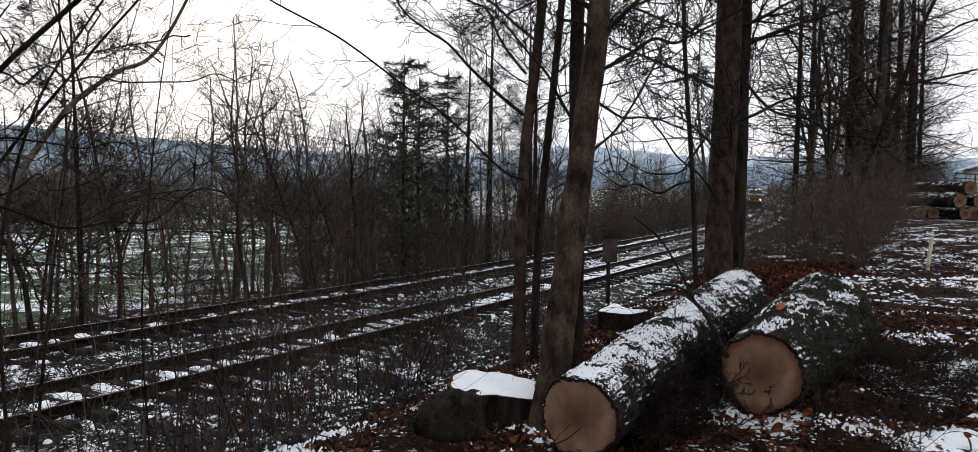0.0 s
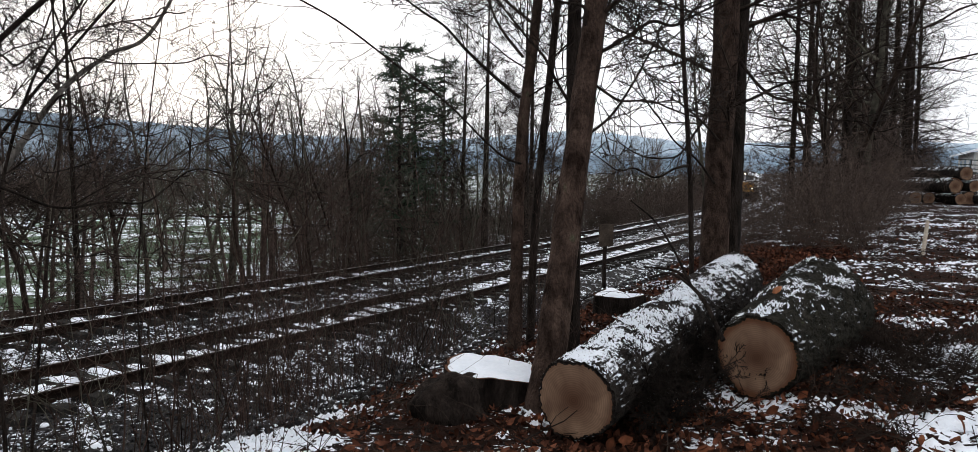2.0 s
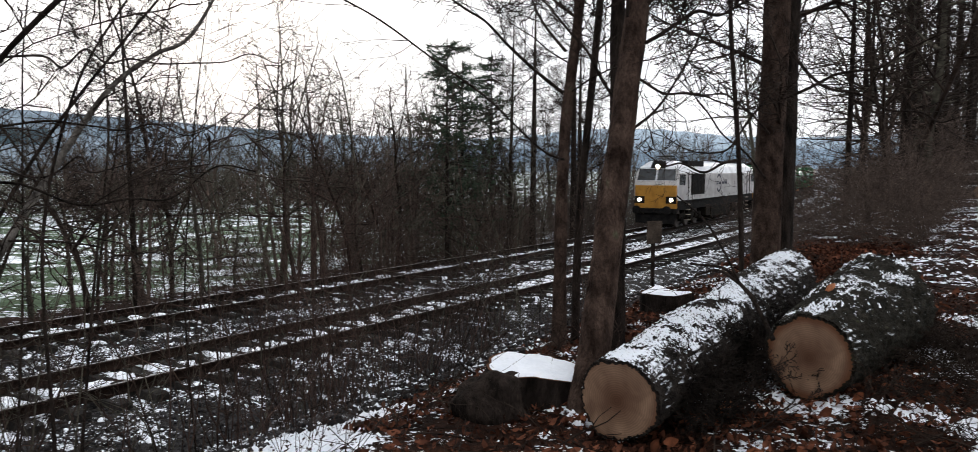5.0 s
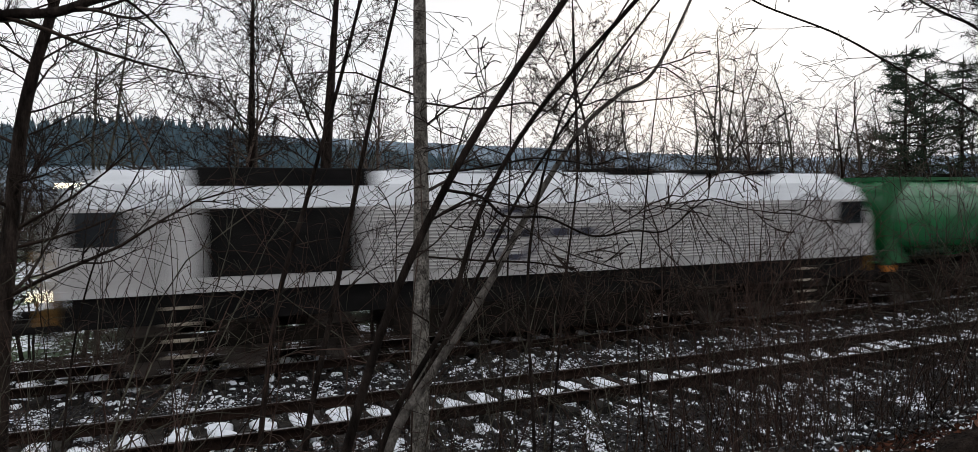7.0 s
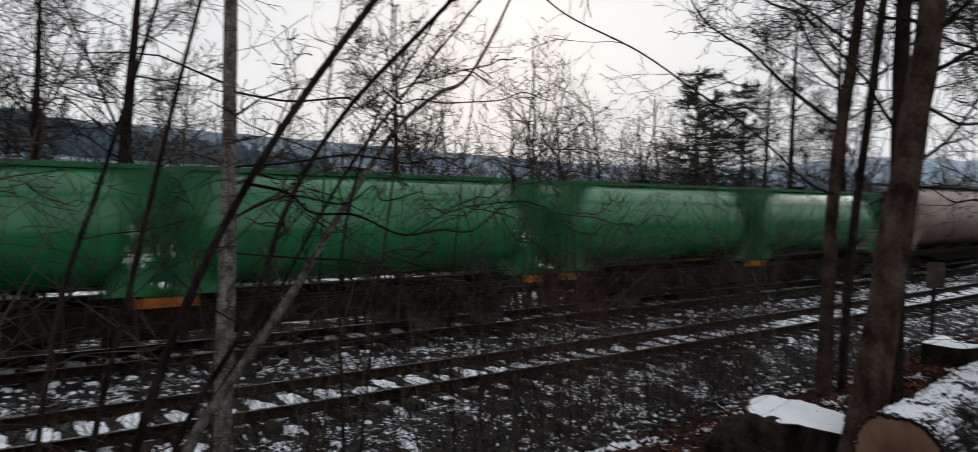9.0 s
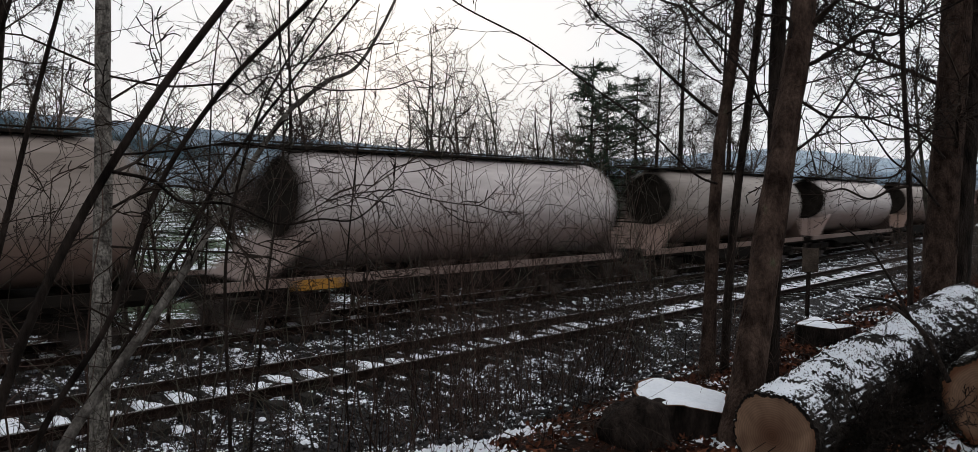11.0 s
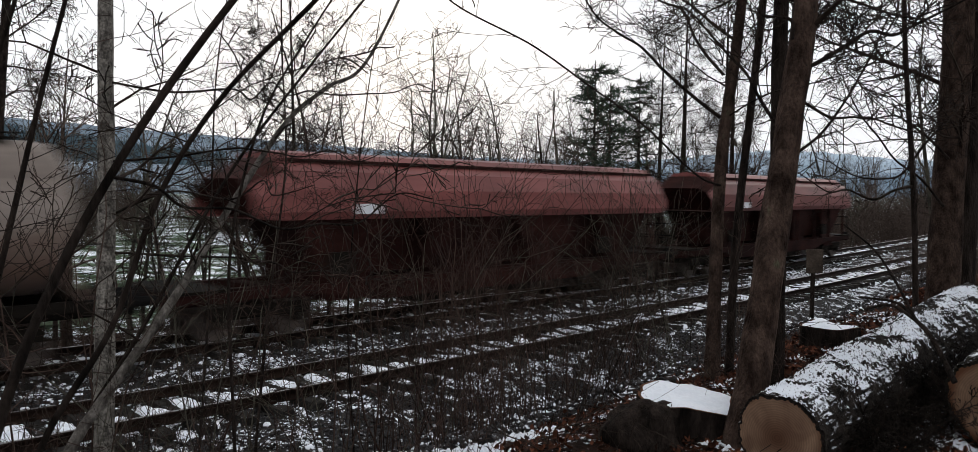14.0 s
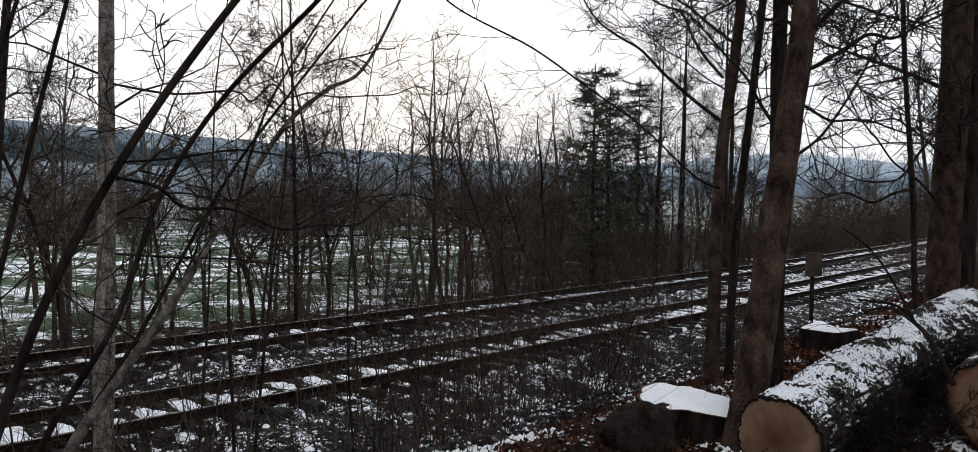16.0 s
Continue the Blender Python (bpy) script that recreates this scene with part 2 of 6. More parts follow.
def wood_end(name, light, dark, heart):
    """Sawn log end: rings round the heart, stained rim."""
    m = bpy.data.materials.new(name)
    m.use_nodes = True
    n, l = m.node_tree.nodes, m.node_tree.links
    b = n["Principled BSDF"]
    tc = n.new("ShaderNodeTexCoord")
    wave = n.new("ShaderNodeTexWave")
    wave.wave_type, wave.rings_direction = "RINGS", "X"
    wave.inputs["Scale"].default_value, wave.inputs["Distortion"].default_value = 26.0, 4.0
    wave.inputs["Detail"].default_value = 3
    noise_t = n.new("ShaderNodeTexNoise")
    noise_t.inputs["Scale"].default_value, noise_t.inputs["Detail"].default_value = 6.0, 9
    noise_t.inputs["Distortion"].default_value = 1.2
    l.new(tc.outputs["Object"], wave.inputs["Vector"])
    l.new(tc.outputs["Object"], noise_t.inputs["Vector"])
    grad = n.new("ShaderNodeTexGradient")
    grad.gradient_type = "SPHERICAL"
    mp = n.new("ShaderNodeMapping")
    mp.inputs["Scale"].default_value = (2.6, 2.6, 2.6)
    l.new(tc.outputs["Object"], mp.inputs[0])
    l.new(mp.outputs[0], grad.inputs[0])
    r1 = n.new("ShaderNodeValToRGB")
    r1.color_ramp.elements[0].position, r1.color_ramp.elements[1].position = 0.3, 0.75
    r1.color_ramp.elements[0].color, r1.color_ramp.elements[1].color = (*dark, 1), (*light, 1)
    l.new(noise_t.outputs["Fac"], r1.inputs[0])
    r2 = n.new("ShaderNodeValToRGB")
    r2.color_ramp.elements[0].position, r2.color_ramp.elements[1].position = 0.62, 0.95
    r2.color_ramp.elements[0].color, r2.color_ramp.elements[1].color = (0, 0, 0, 1), (1, 1, 1, 1)
    l.new(grad.outputs["Fac"], r2.inputs[0])
    m1 = n.new("ShaderNodeMixRGB")
    m1.inputs[2].default_value = (*heart, 1)
    l.new(r2.outputs[0], m1.inputs[0])
    l.new(r1.outputs[0], m1.inputs[1])
    m2 = n.new("ShaderNodeMixRGB")
    m2.blend_type = "MULTIPLY"
    m2.inputs[0].default_value = 0.2
    l.new(m1.outputs[0], m2.inputs[1])
    l.new(wave.outputs["Color"], m2.inputs[2])
    r3 = n.new("ShaderNodeValToRGB")
    r3.color_ramp.elements[0].position, r3.color_ramp.elements[1].position = 0.40, 0.50
    r3.color_ramp.elements[0].color, r3.color_ramp.elements[1].color = (0.9, 0.9, 0.9, 1), (0, 0, 0, 1)
    l.new(grad.outputs["Fac"], r3.inputs[0])
    m3 = n.new("ShaderNodeMixRGB")
    m3.inputs[2].default_value = (0.085, 0.034, 0.016, 1)
    l.new(r3.outputs[0], m3.inputs[0])
    l.new(m2.outputs[0], m3.inputs[1])
    l.new(m3.outputs[0], b.inputs["Base Color"])
    b.inputs["Specular IOR Level"].default_value = 0.1
    b.inputs["Roughness"].default_value = 0.85
    bp = n.new("ShaderNodeBump")
    bp.inputs["Strength"].default_value, bp.inputs["Distance"].default_value = 0.3, 0.004
    l.new(noise_t.outputs["Fac"], bp.inputs["Height"])
    l.new(bp.outputs[0], b.inputs["Normal"])
    return m


M_END = wood_end("sawn_log_end", (0.235, 0.150, 0.098), (0.110, 0.064, 0.042), (0.075, 0.036, 0.021))


# ---- mesh helpers ----
def mesh_np(name, verts, faces, smooth=False):
    """A mesh from arrays: verts (n, 3), faces (m, k)."""
    verts, faces = np.asarray(verts, "f"), np.asarray(faces, "i")
    me = bpy.data.meshes.new(name)
    m, k = faces.shape
    me.vertices.add(len(verts))
    me.vertices.foreach_set("co", verts.ravel())
    me.loops.add(m * k)
    me.loops.foreach_set("vertex_index", faces.ravel())
    me.polygons.add(m)
    me.polygons.foreach_set("loop_start", np.arange(0, m * k, k, dtype="i"))
    if smooth:
        me.polygons.foreach_set("use_smooth", np.ones(m, bool))
    me.update(calc_edges=True)
    return me


def put(name, me, material, parent=None, label=""):
    ob = new(name, me)
    if material and not me.materials:
        me.materials.append(material)
    if parent:
        ob.parent = parent
    if label:
        ob["label"] = label
    return ob


def part(name, bm, material, parent=None, label="", smooth=False):
    me = bpy.data.meshes.new(name)
    if smooth:
        for f in bm.faces:
            f.smooth = True
    bm.to_mesh(me)
    bm.free()
    return put(name, me, material, parent, label)


def box(bm, x0, x1, y0, y1, z0, z1, bevel=0.0):
    r = bmesh.ops.create_cube(bm, size=1.0, matrix=Matrix.Translation(((x0 + x1) / 2, (y0 + y1) / 2, (z0 + z1) / 2)) @ Matrix.Diagonal((x1 - x0, y1 - y0, z1 - z0, 1)))
    if bevel:
        edges = {e for v in r["verts"] for e in v.link_edges}
        bmesh.ops.bevel(bm, geom=list(edges), offset=bevel, segments=2, affect="EDGES", profile=0.6)
    return bm


def boxes(name, dims, material, parent, label="", bevel=0.0):
    bm = bmesh.new()
    box(bm, *dims, bevel=bevel)
    return part(name, bm, material, parent, label)


def cyl(bm, p, q, r0, r1=None, sides=16, caps=True):
    p, q = Vector(p), Vector(q)
    turn = (q - p).to_track_quat("Z", "Y").to_matrix().to_4x4()
    bmesh.ops.create_cone(bm, cap_ends=caps, segments=sides, radius1=r0, radius2=r0 if r1 is None else r1, depth=(q - p).length, matrix=Matrix.Translation((p + q) / 2) @ turn)
    return bm


def loft(bm, sections):
    """Closed skin through equal-length rings of points, capped at both ends."""
    rings = [[bm.verts.new(p) for p in s] for s in sections]
    k = len(rings[0])
    for a, b in zip(rings[:-1], rings[1:]):
        for i in range(k):
            bm.faces.new((a[i], a[(i + 1) % k], b[(i + 1) % k], b[i]))
    bm.faces.new(rings[0][::-1])
    bm.faces.new(rings[-1])
    bmesh.ops.recalc_face_normals(bm, faces=bm.faces)
    return bm


def tubes(name, segs, sides=3):
    """One mesh of tapered prisms, a row (p, q, r0, r1) each."""
    a = np.array([s[:8] for s in segs], "f")
    p, q, r0, r1 = a[:, 0:3], a[:, 3:6], a[:, 6:7], a[:, 7:8]
    d = q - p
    d /= np.maximum(np.linalg.norm(d, axis=1, keepdims=True), 1e-6)
    ref = np.where(np.abs(d[:, 2:3]) > 0.9, np.array([[1.0, 0, 0]]), np.array([[0, 0, 1.0]]))
    s = np.cross(d, ref)
    s /= np.linalg.norm(s, axis=1, keepdims=True)
    w = np.cross(d, s)
    rings = []
    for c, r in ((p, r0), (q + d * r1 * 0.3, r1)):
        for i in range(sides):
            t = 2 * math.pi * i / sides
            rings.append(c + r * (math.cos(t) * s + math.sin(t) * w))
    v = np.stack(rings, 1).reshape(-1, 3)
    base = np.arange(len(a))[:, None] * 2 * sides
    low = base.copy()
    if len(a) > 1:
        linked = np.concatenate([[False], np.all(np.abs(p[1:] - q[:-1]) < 1e-6, axis=1)])
        low[linked] = base[linked] - sides
    f = [np.concatenate([low + i, low + (i + 1) % sides, base + sides + (i + 1) % sides, base + sides + i], 1) for i in range(sides)]
    return mesh_np(name, v, np.concatenate(f), True)


def unit(v):
    n = math.sqrt(v[0] * v[0] + v[1] * v[1] + v[2] * v[2]) or 1.0
    return (v[0] / n, v[1] / n, v[2] / n)


def grow(out, rng, p, d, length, r, level, spec):
    """A branch that wanders and bears side branches. spec: per level (steps, wobble, lift, children per step, angle, length ratio, bare share)."""
    steps, wob, lift, kids, angle, ratio, bare = spec[level]
    step, rmin = length / steps, spec[-1]
    g = rng.gauss
    for i in range(steps):
        d = unit((d[0] + g(0, wob), d[1] + g(0, wob), d[2] + g(0, wob) + lift))
        q = (p[0] + d[0] * step, p[1] + d[1] * step, p[2] + d[2] * step)
        ra, rb = r * (1 - 0.8 * i / steps), r * (1 - 0.8 * (i + 1) / steps)
        out.append((*p, *q, max(ra, rmin), max(rb, rmin), level))
        t = (i + 1) / steps
        if level + 1 < len(spec) - 1 and t > bare:
            n = int(kids) + (rng.random() < kids - int(kids))
            for _ in range(n):
                a = unit((g(0, 1), g(0, 1), g(0, 1)))
                k = a[0] * d[0] + a[1] * d[1] + a[2] * d[2]
                a = unit((a[0] - k * d[0], a[1] - k * d[1], a[2] - k * d[2]))
                ang = radians(angle + g(0, 10))
                c, s = math.cos(ang), math.sin(ang)
                grow(out, rng, q, (d[0] * c + a[0] * s, d[1] * c + a[1] * s, d[2] * c + a[2] * s), length * ratio * (1.05 - 0.6 * t) * rng.uniform(0.7, 1.2), rb * 0.62, level + 1, spec)
        p = q
    return p


# ---- the plan: the line runs along u, off counts from the nearest rail, away from the camera ----
TH, D0, K0, GAP = radians(57.98), 11.5, 0.000816, 4.54
CT, ST = math.cos(TH), math.sin(TH)


def bend(u):
    a = min(max(u, -120.0), 170.0)
    return D0 + K0 * a * a + 2 * K0 * a * (u - a), 2 * K0 * a


def W(u, off, z=0.0):
    v, s = bend(u)
    n = math.sqrt(1 + s * s)
    uu, vv = u - s / n * off, v + off / n
    return Vector((uu * CT - vv * ST, uu * ST + vv * CT, z))


def heading(u):
    return TH + math.atan(bend(u)[1])


PROFILE_OFF = [-300, -60, -14, -8.6, -7.6, -6.5, -5.0, -3.2, -2.4, -1.25, 7.3, 8.6, 10.5, 14, 40, 120, 300, 520, 850, 1000, 1600, 6000]
PROFILE_Z = [4.0, 2.6, 1.9, 1.85, 1.6, 1.15, 0.35, -0.5, -0.6, -0.29, -0.29, -0.8, -1.0, -1.1, -1.4, -1.2, 3.0, 12, 36, 86, 92, 92]


def uv_of(x, y):
    return x * CT + y * ST, -x * ST + y * CT


def height(x, y):
    """Ground height and the offset from the nearest rail."""
    u, v = uv_of(x, y)
    b, s = bend(u)
    off = (v - b) / math.sqrt(1 + s * s)
    z = float(np.interp(off, PROFILE_OFF, PROFILE_Z))
    if off < -2.5:
        w = min(1.0, (-2.5 - off) / 4)
        z += w * (0.03 * max(0.0, min(u, 90) - 4) + 0.10 * noise.noise((x * 0.5, y * 0.5, 0)) + 0.05 * noise.noise((x * 1.7, y * 1.7, 3)))
    elif off > 9:
        z += 0.25 * noise.noise((x * 0.08, y * 0.08, 7)) * min(1, (off - 9) / 5)
    return z, off


def stand(u, off, dz=0.0):
    p = W(u, off)
    return Vector((p.x, p.y, height(p.x, p.y)[0] + dz))


def build_ground():
    radii = [0.0] + list(np.geomspace(0.5, 5200, 250))
    n = 480
    verts, mats = [(0, 0, height(0, 0)[0])], []
    offs = [0]
    for r in radii[1:]:
        for j in range(n):
            a = 2 * math.pi * j / n
            x, y = r * math.cos(a), r * math.sin(a)
            z, off = height(x, y)
            verts.append((x, y, z))
            offs.append(off)
    bm_faces = []
    for j in range(n):
        bm_faces.append((0, 1 + j, 1 + (j + 1) % n, 1 + (j + 1) % n))
    for i in range(len(radii) - 2):
        for j in range(n):
            a, b = 1 + i * n + j, 1 + i * n + (j + 1) % n
            bm_faces.append((a, a + n, b + n, b))
    me = bpy.data.meshes.new("ground")
    me.from_pydata(verts, [], [f[:3] if f[2] == f[3] else f for f in bm_faces])
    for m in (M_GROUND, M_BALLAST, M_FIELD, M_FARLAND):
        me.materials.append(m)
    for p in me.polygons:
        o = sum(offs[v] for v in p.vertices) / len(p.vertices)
        # Past 230 m the ground takes the field colour with haze painted in.
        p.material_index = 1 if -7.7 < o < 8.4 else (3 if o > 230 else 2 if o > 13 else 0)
        p.use_smooth = True
    return tagged(new("ground", me), "leaf-strewn slope, gravel line bed and meadow under patchy snow", "ground", kind="structure")


build_ground()


# ---- the double-track line ----
RAIL_PROFILE = [(-0.07, -0.172), (-0.07, -0.160), (-0.012, -0.135), (-0.012, -0.045), (-0.035, -0.035), (-0.035, -0.004), (0.035, -0.004), (0.035, -0.035), (0.012, -0.045), (0.012, -0.135), (0.07, -0.160), (0.07, -0.172)]
HEAD_PROFILE = [(-0.030, -0.004), (-0.026, 0.0), (0.026, 0.0), (0.030, -0.004)]


def swept(profile, off, u0, u1, step):
    us = np.arange(u0, u1 + 0.01, step)
    k = len(profile)
    v = [W(u, off + a, z)[:] for u in us for a, z in profile]
    f = [(i * k + j, (i + 1) * k + j, (i + 1) * k + (j + 1) % k, i * k + (j + 1) % k) for i in range(len(us) - 1) for j in range(k)]
    return mesh_np("rail", v, f)


def sleeper_mesh():
    bm = bmesh.new()
    secs = []
    for y, top, hw in ((-1.3, -0.175, 0.13), (-1.24, -0.16, 0.14), (-0.5, -0.165, 0.14), (-0.3, -0.19, 0.115), (0.3, -0.19, 0.115), (0.5, -0.165, 0.14), (1.24, -0.16, 0.14), (1.3, -0.175, 0.13)):
        secs.append([(-hw, y, -0.36), (-hw * 0.85, y, top), (hw * 0.85, y, top), (hw, y, -0.36)])
    loft(bm, secs)
    me = bpy.data.meshes.new("sleeper")
    bm.to_mesh(me)
    bm.free()
    me.materials.append(M_SLEEPER)
    return me


def clip_mesh():
    bm = bmesh.new()
    for s in (-1, 1):
        for o in (-0.7525, 0.7525):
            box(bm, -0.05, 0.05, o + s * 0.10 - 0.03, o + s * 0.10 + 0.03, -0.165, -0.115)
    me = bpy.data.meshes.new("rail_clip")
    bm.to_mesh(me)
    bm.free()
    me.materials.append(M_RAIL)
    return me


SLEEPER, CLIP = sleeper_mesh(), clip_mesh()


def build_track(off, label):
    base = new("railway_track")
    tagged(base, label, "railway track", "the two tracks", "structure")
    for o in (off, off + 1.505):
        r = put("rail", swept(RAIL_PROFILE, o, -70, 190, 2.0), M_RAIL, base)
        put("rail_head", swept(HEAD_PROFILE, o, -70, 190, 2.0), M_RAILHEAD, r, "worn steel running surface")
    far_v, far_f = [], []
    rng = random.Random(int(off * 7) + 5)
    tmpl = [v.co.copy() for v in SLEEPER.vertices]
    faces = [tuple(p.vertices) for p in SLEEPER.polygons if len(p.vertices) == 4]
    u = -42.0
    while u < 180:
        m = Matrix.Translation(W(u, off + 0.7525, rng.uniform(-0.008, 0.008))) @ Matrix.Rotation(heading(u) + rng.gauss(0, 0.01), 4, "Z")
        if -28 < u < 95:
            s = new("sleeper", SLEEPER)
            s.parent = base
            s.matrix_basis = m
            if u < 30:
                c = new("rail_clip", CLIP)
                c.parent = s
        else:
            b = len(far_v)
            far_v += [(m @ c)[:] for c in tmpl]
            far_f += [tuple(b + i for i in f) for f in faces]
        u += 0.62
    tagged(put("far_sleepers", mesh_np("far_sleepers", far_v, far_f), M_SLEEPER, base), kind="stuff")


build_track(0.0, "near railway track, rusty rails on snow-dusted concrete sleepers")
build_track(GAP, "far railway track, rusty rails on snow-dusted concrete sleepers")


def build_stones():
    """Crushed ballast over the line bed and its shoulders, some stones capped with snow."""
    rng = np.random.default_rng(4)
    n, far = 46000, 9000
    u = np.concatenate([rng.uniform(-12, 20, n), rng.uniform(-26, 48, far)])
    off = np.concatenate([rng.uniform(-7.9, 5.0, n), rng.uniform(-6.5, 8.2, far)])
    keep = ~((((off > 0.1) & (off < 1.4)) | ((off > GAP + 0.1) & (off < GAP + 1.4))) & (rng.random(n + far) < 0.65))
    u, off = u[keep], off[keep]
    tet = np.array([(1, 0, 0), (-1, 0, 0), (0, 1, 0), (0, -1, 0), (0, 0, 1), (0, 0, -1)], "f")
    tri = np.array([(0, 2, 4), (2, 1, 4), (1, 3, 4), (3, 0, 4), (2, 0, 5), (1, 2, 5), (3, 1, 5), (0, 3, 5)])
    vs, fs = [], []
    for i, (a, o) in enumerate(zip(u, off)):
        p = W(float(a), float(o))
        z = height(p.x, p.y)[0]
        s = rng.uniform(0.022, 0.048)
        j = tet * s * rng.uniform(0.6, 1.25, (6, 3)) * (1, 1, 0.8)
        t = rng.uniform(0, 6.28)
        c, q = math.cos(t), math.sin(t)
        j = np.stack([j[:, 0] * c - j[:, 1] * q, j[:, 0] * q + j[:, 1] * c, j[:, 2]], 1) + rng.normal(0, 0.006, (6, 3))
        vs.append(j + (p.x, p.y, z + s * 0.35))
        fs.append(tri + 6 * i)
    tagged(put("ballast_stones", mesh_np("ballast_stones", np.concatenate(vs), np.concatenate(fs)), M_STONE), "grey crushed ballast stones dusted with snow", "gravel", kind="stuff")


def blob(vs, fs, c, rx, ry, h, rng, sides=9):
    """A low irregular mound, two rings and a top."""
    b = len(vs)
    ph = [rng.uniform(0.65, 1.25) for _ in range(sides)]
    t0 = rng.uniform(0, 6.28)
    for k, (s, z) in enumerate(((1.0, -0.01), (0.72, h * 0.75))):
        for i in range(sides):
            a = 2 * math.pi * i / sides
            x, y = rx * s * ph[i] * math.cos(a), ry * s * ph[i] * math.sin(a)
            vs.append((c[0] + x * math.cos(t0) - y * math.sin(t0), c[1] + x * math.sin(t0) + y * math.cos(t0), c[2] + z))
    vs.append((c[0], c[1], c[2] + h))
    for i in range(sides):
        j = (i + 1) % sides
        fs.append((b + i, b + j, b + sides + j))
        fs.append((b + i, b + sides + j, b + sides + i))
        fs.append((b + sides + i, b + sides + j, b + 2 * sides))


def build_snow_patches():
    rng = random.Random(8)
    vs, fs = [], []
    for track in (0.0, GAP):
        u = -41.69
        while u < 120:
            for _ in range((9 if track == 0.0 else 6) if u < 50 else 4):
                if rng.random() < 0.9:
                    p = W(u + rng.uniform(-0.08, 0.08), track + rng.uniform(0.2, 1.3))
                    blob(vs, fs, (p.x, p.y, -0.26), rng.uniform(0.11, 0.20), rng.uniform(0.16, 0.32), rng.uniform(0.07, 0.13), rng)
            for o in (rng.uniform(-0.55, -0.12), rng.uniform(1.62, 2.05)):
                if rng.random() < 0.75:
                    p = W(u + rng.uniform(-0.2, 0.2), track + o)
                    blob(vs, fs, (p.x, p.y, -0.27), rng.uniform(0.07, 0.16), rng.uniform(0.06, 0.15), rng.uniform(0.04, 0.08), rng)
            u += 0.62
    for i in range(5000):
        u, o = (rng.uniform(-15, 45), rng.uniform(-6.5, 8)) if i < 1800 else (rng.uniform(-15, 40), rng.uniform(-0.9, 7.0))
        p = W(u, o)
        blob(vs, fs, (p.x, p.y, height(p.x, p.y)[0]), rng.uniform(0.02, 0.09), rng.uniform(0.02, 0.08), rng.uniform(0.02, 0.05), rng)
    tagged(put("snow_patches", mesh_np("snow_patches", vs, fs, True), M_SNOW), "scattered patches of old snow between sleepers", "snow", kind="stuff")


build_stones()
build_snow_patches()


# ---- the goods train (local x forward, y towards the camera side) ----
def bogie(parent, x, axles, wheelbase, r=0.46):
    b = bmesh.new()
    half = wheelbase / 2
    for y in (-1.0, 1.0):
        box(b, x - half - 0.45, x + half + 0.45, y - 0.07, y + 0.07, 0.5, 0.78, 0.02)
        for a in axles:
            box(b, x + a - 0.16, x + a + 0.16, y - 0.12, y + 0.12, 0.34, 0.62, 0.02)
        for a, c in zip(axles[:-1], axles[1:]):
            cyl(b, (x + (a + c) / 2, y * 1.06, 0.42), (x + (a + c) / 2, y * 1.06, 0.72), 0.11, sides=10)
    box(b, x - 0.3, x + 0.3, -1.0, 1.0, 0.5, 0.9)
    bg_ = part("bogie", b, M_UNDER, parent)
    for a in axles:
        w = bmesh.new()
        for y in (-0.76, 0.76):
            cyl(w, (x + a, y - 0.065, r), (x + a, y + 0.065, r), r, sides=28)
            cyl(w, (x + a, y - 0.085 * (1 if y > 0 else -1), r), (x + a, y + 0.02, r), r + 0.03, sides=28)
        cyl(w, (x + a, -0.76, r), (x + a, 0.76, r), 0.09, sides=10)
        part("wheelset", w, M_WHEEL, bg_)


def buffers(parent, xe):
    s = 1 if xe > 0 else -1
    for y in (-0.88, 0.88):
        b = bmesh.new()
        cyl(b, (xe, y, 1.06), (xe + s * 0.45, y, 1.06), 0.10, sides=12)
        cyl(b, (xe + s * 0.45, y, 1.06), (xe + s * 0.58, y, 1.06), 0.23, 0.24, sides=18)
        part("buffer", b, M_DARK, parent)
    b = bmesh.new()
    box(b, min(xe, xe + s * 0.4), max(xe, xe + s * 0.4), -0.07, 0.07, 0.95, 1.12)
    part("coupling", b, M_DARK, parent)


def rod(bm, pts, r, sides=6):
    for p, q in zip(pts[:-1], pts[1:]):
        cyl(bm, p, q, r, sides=sides)
    return bm


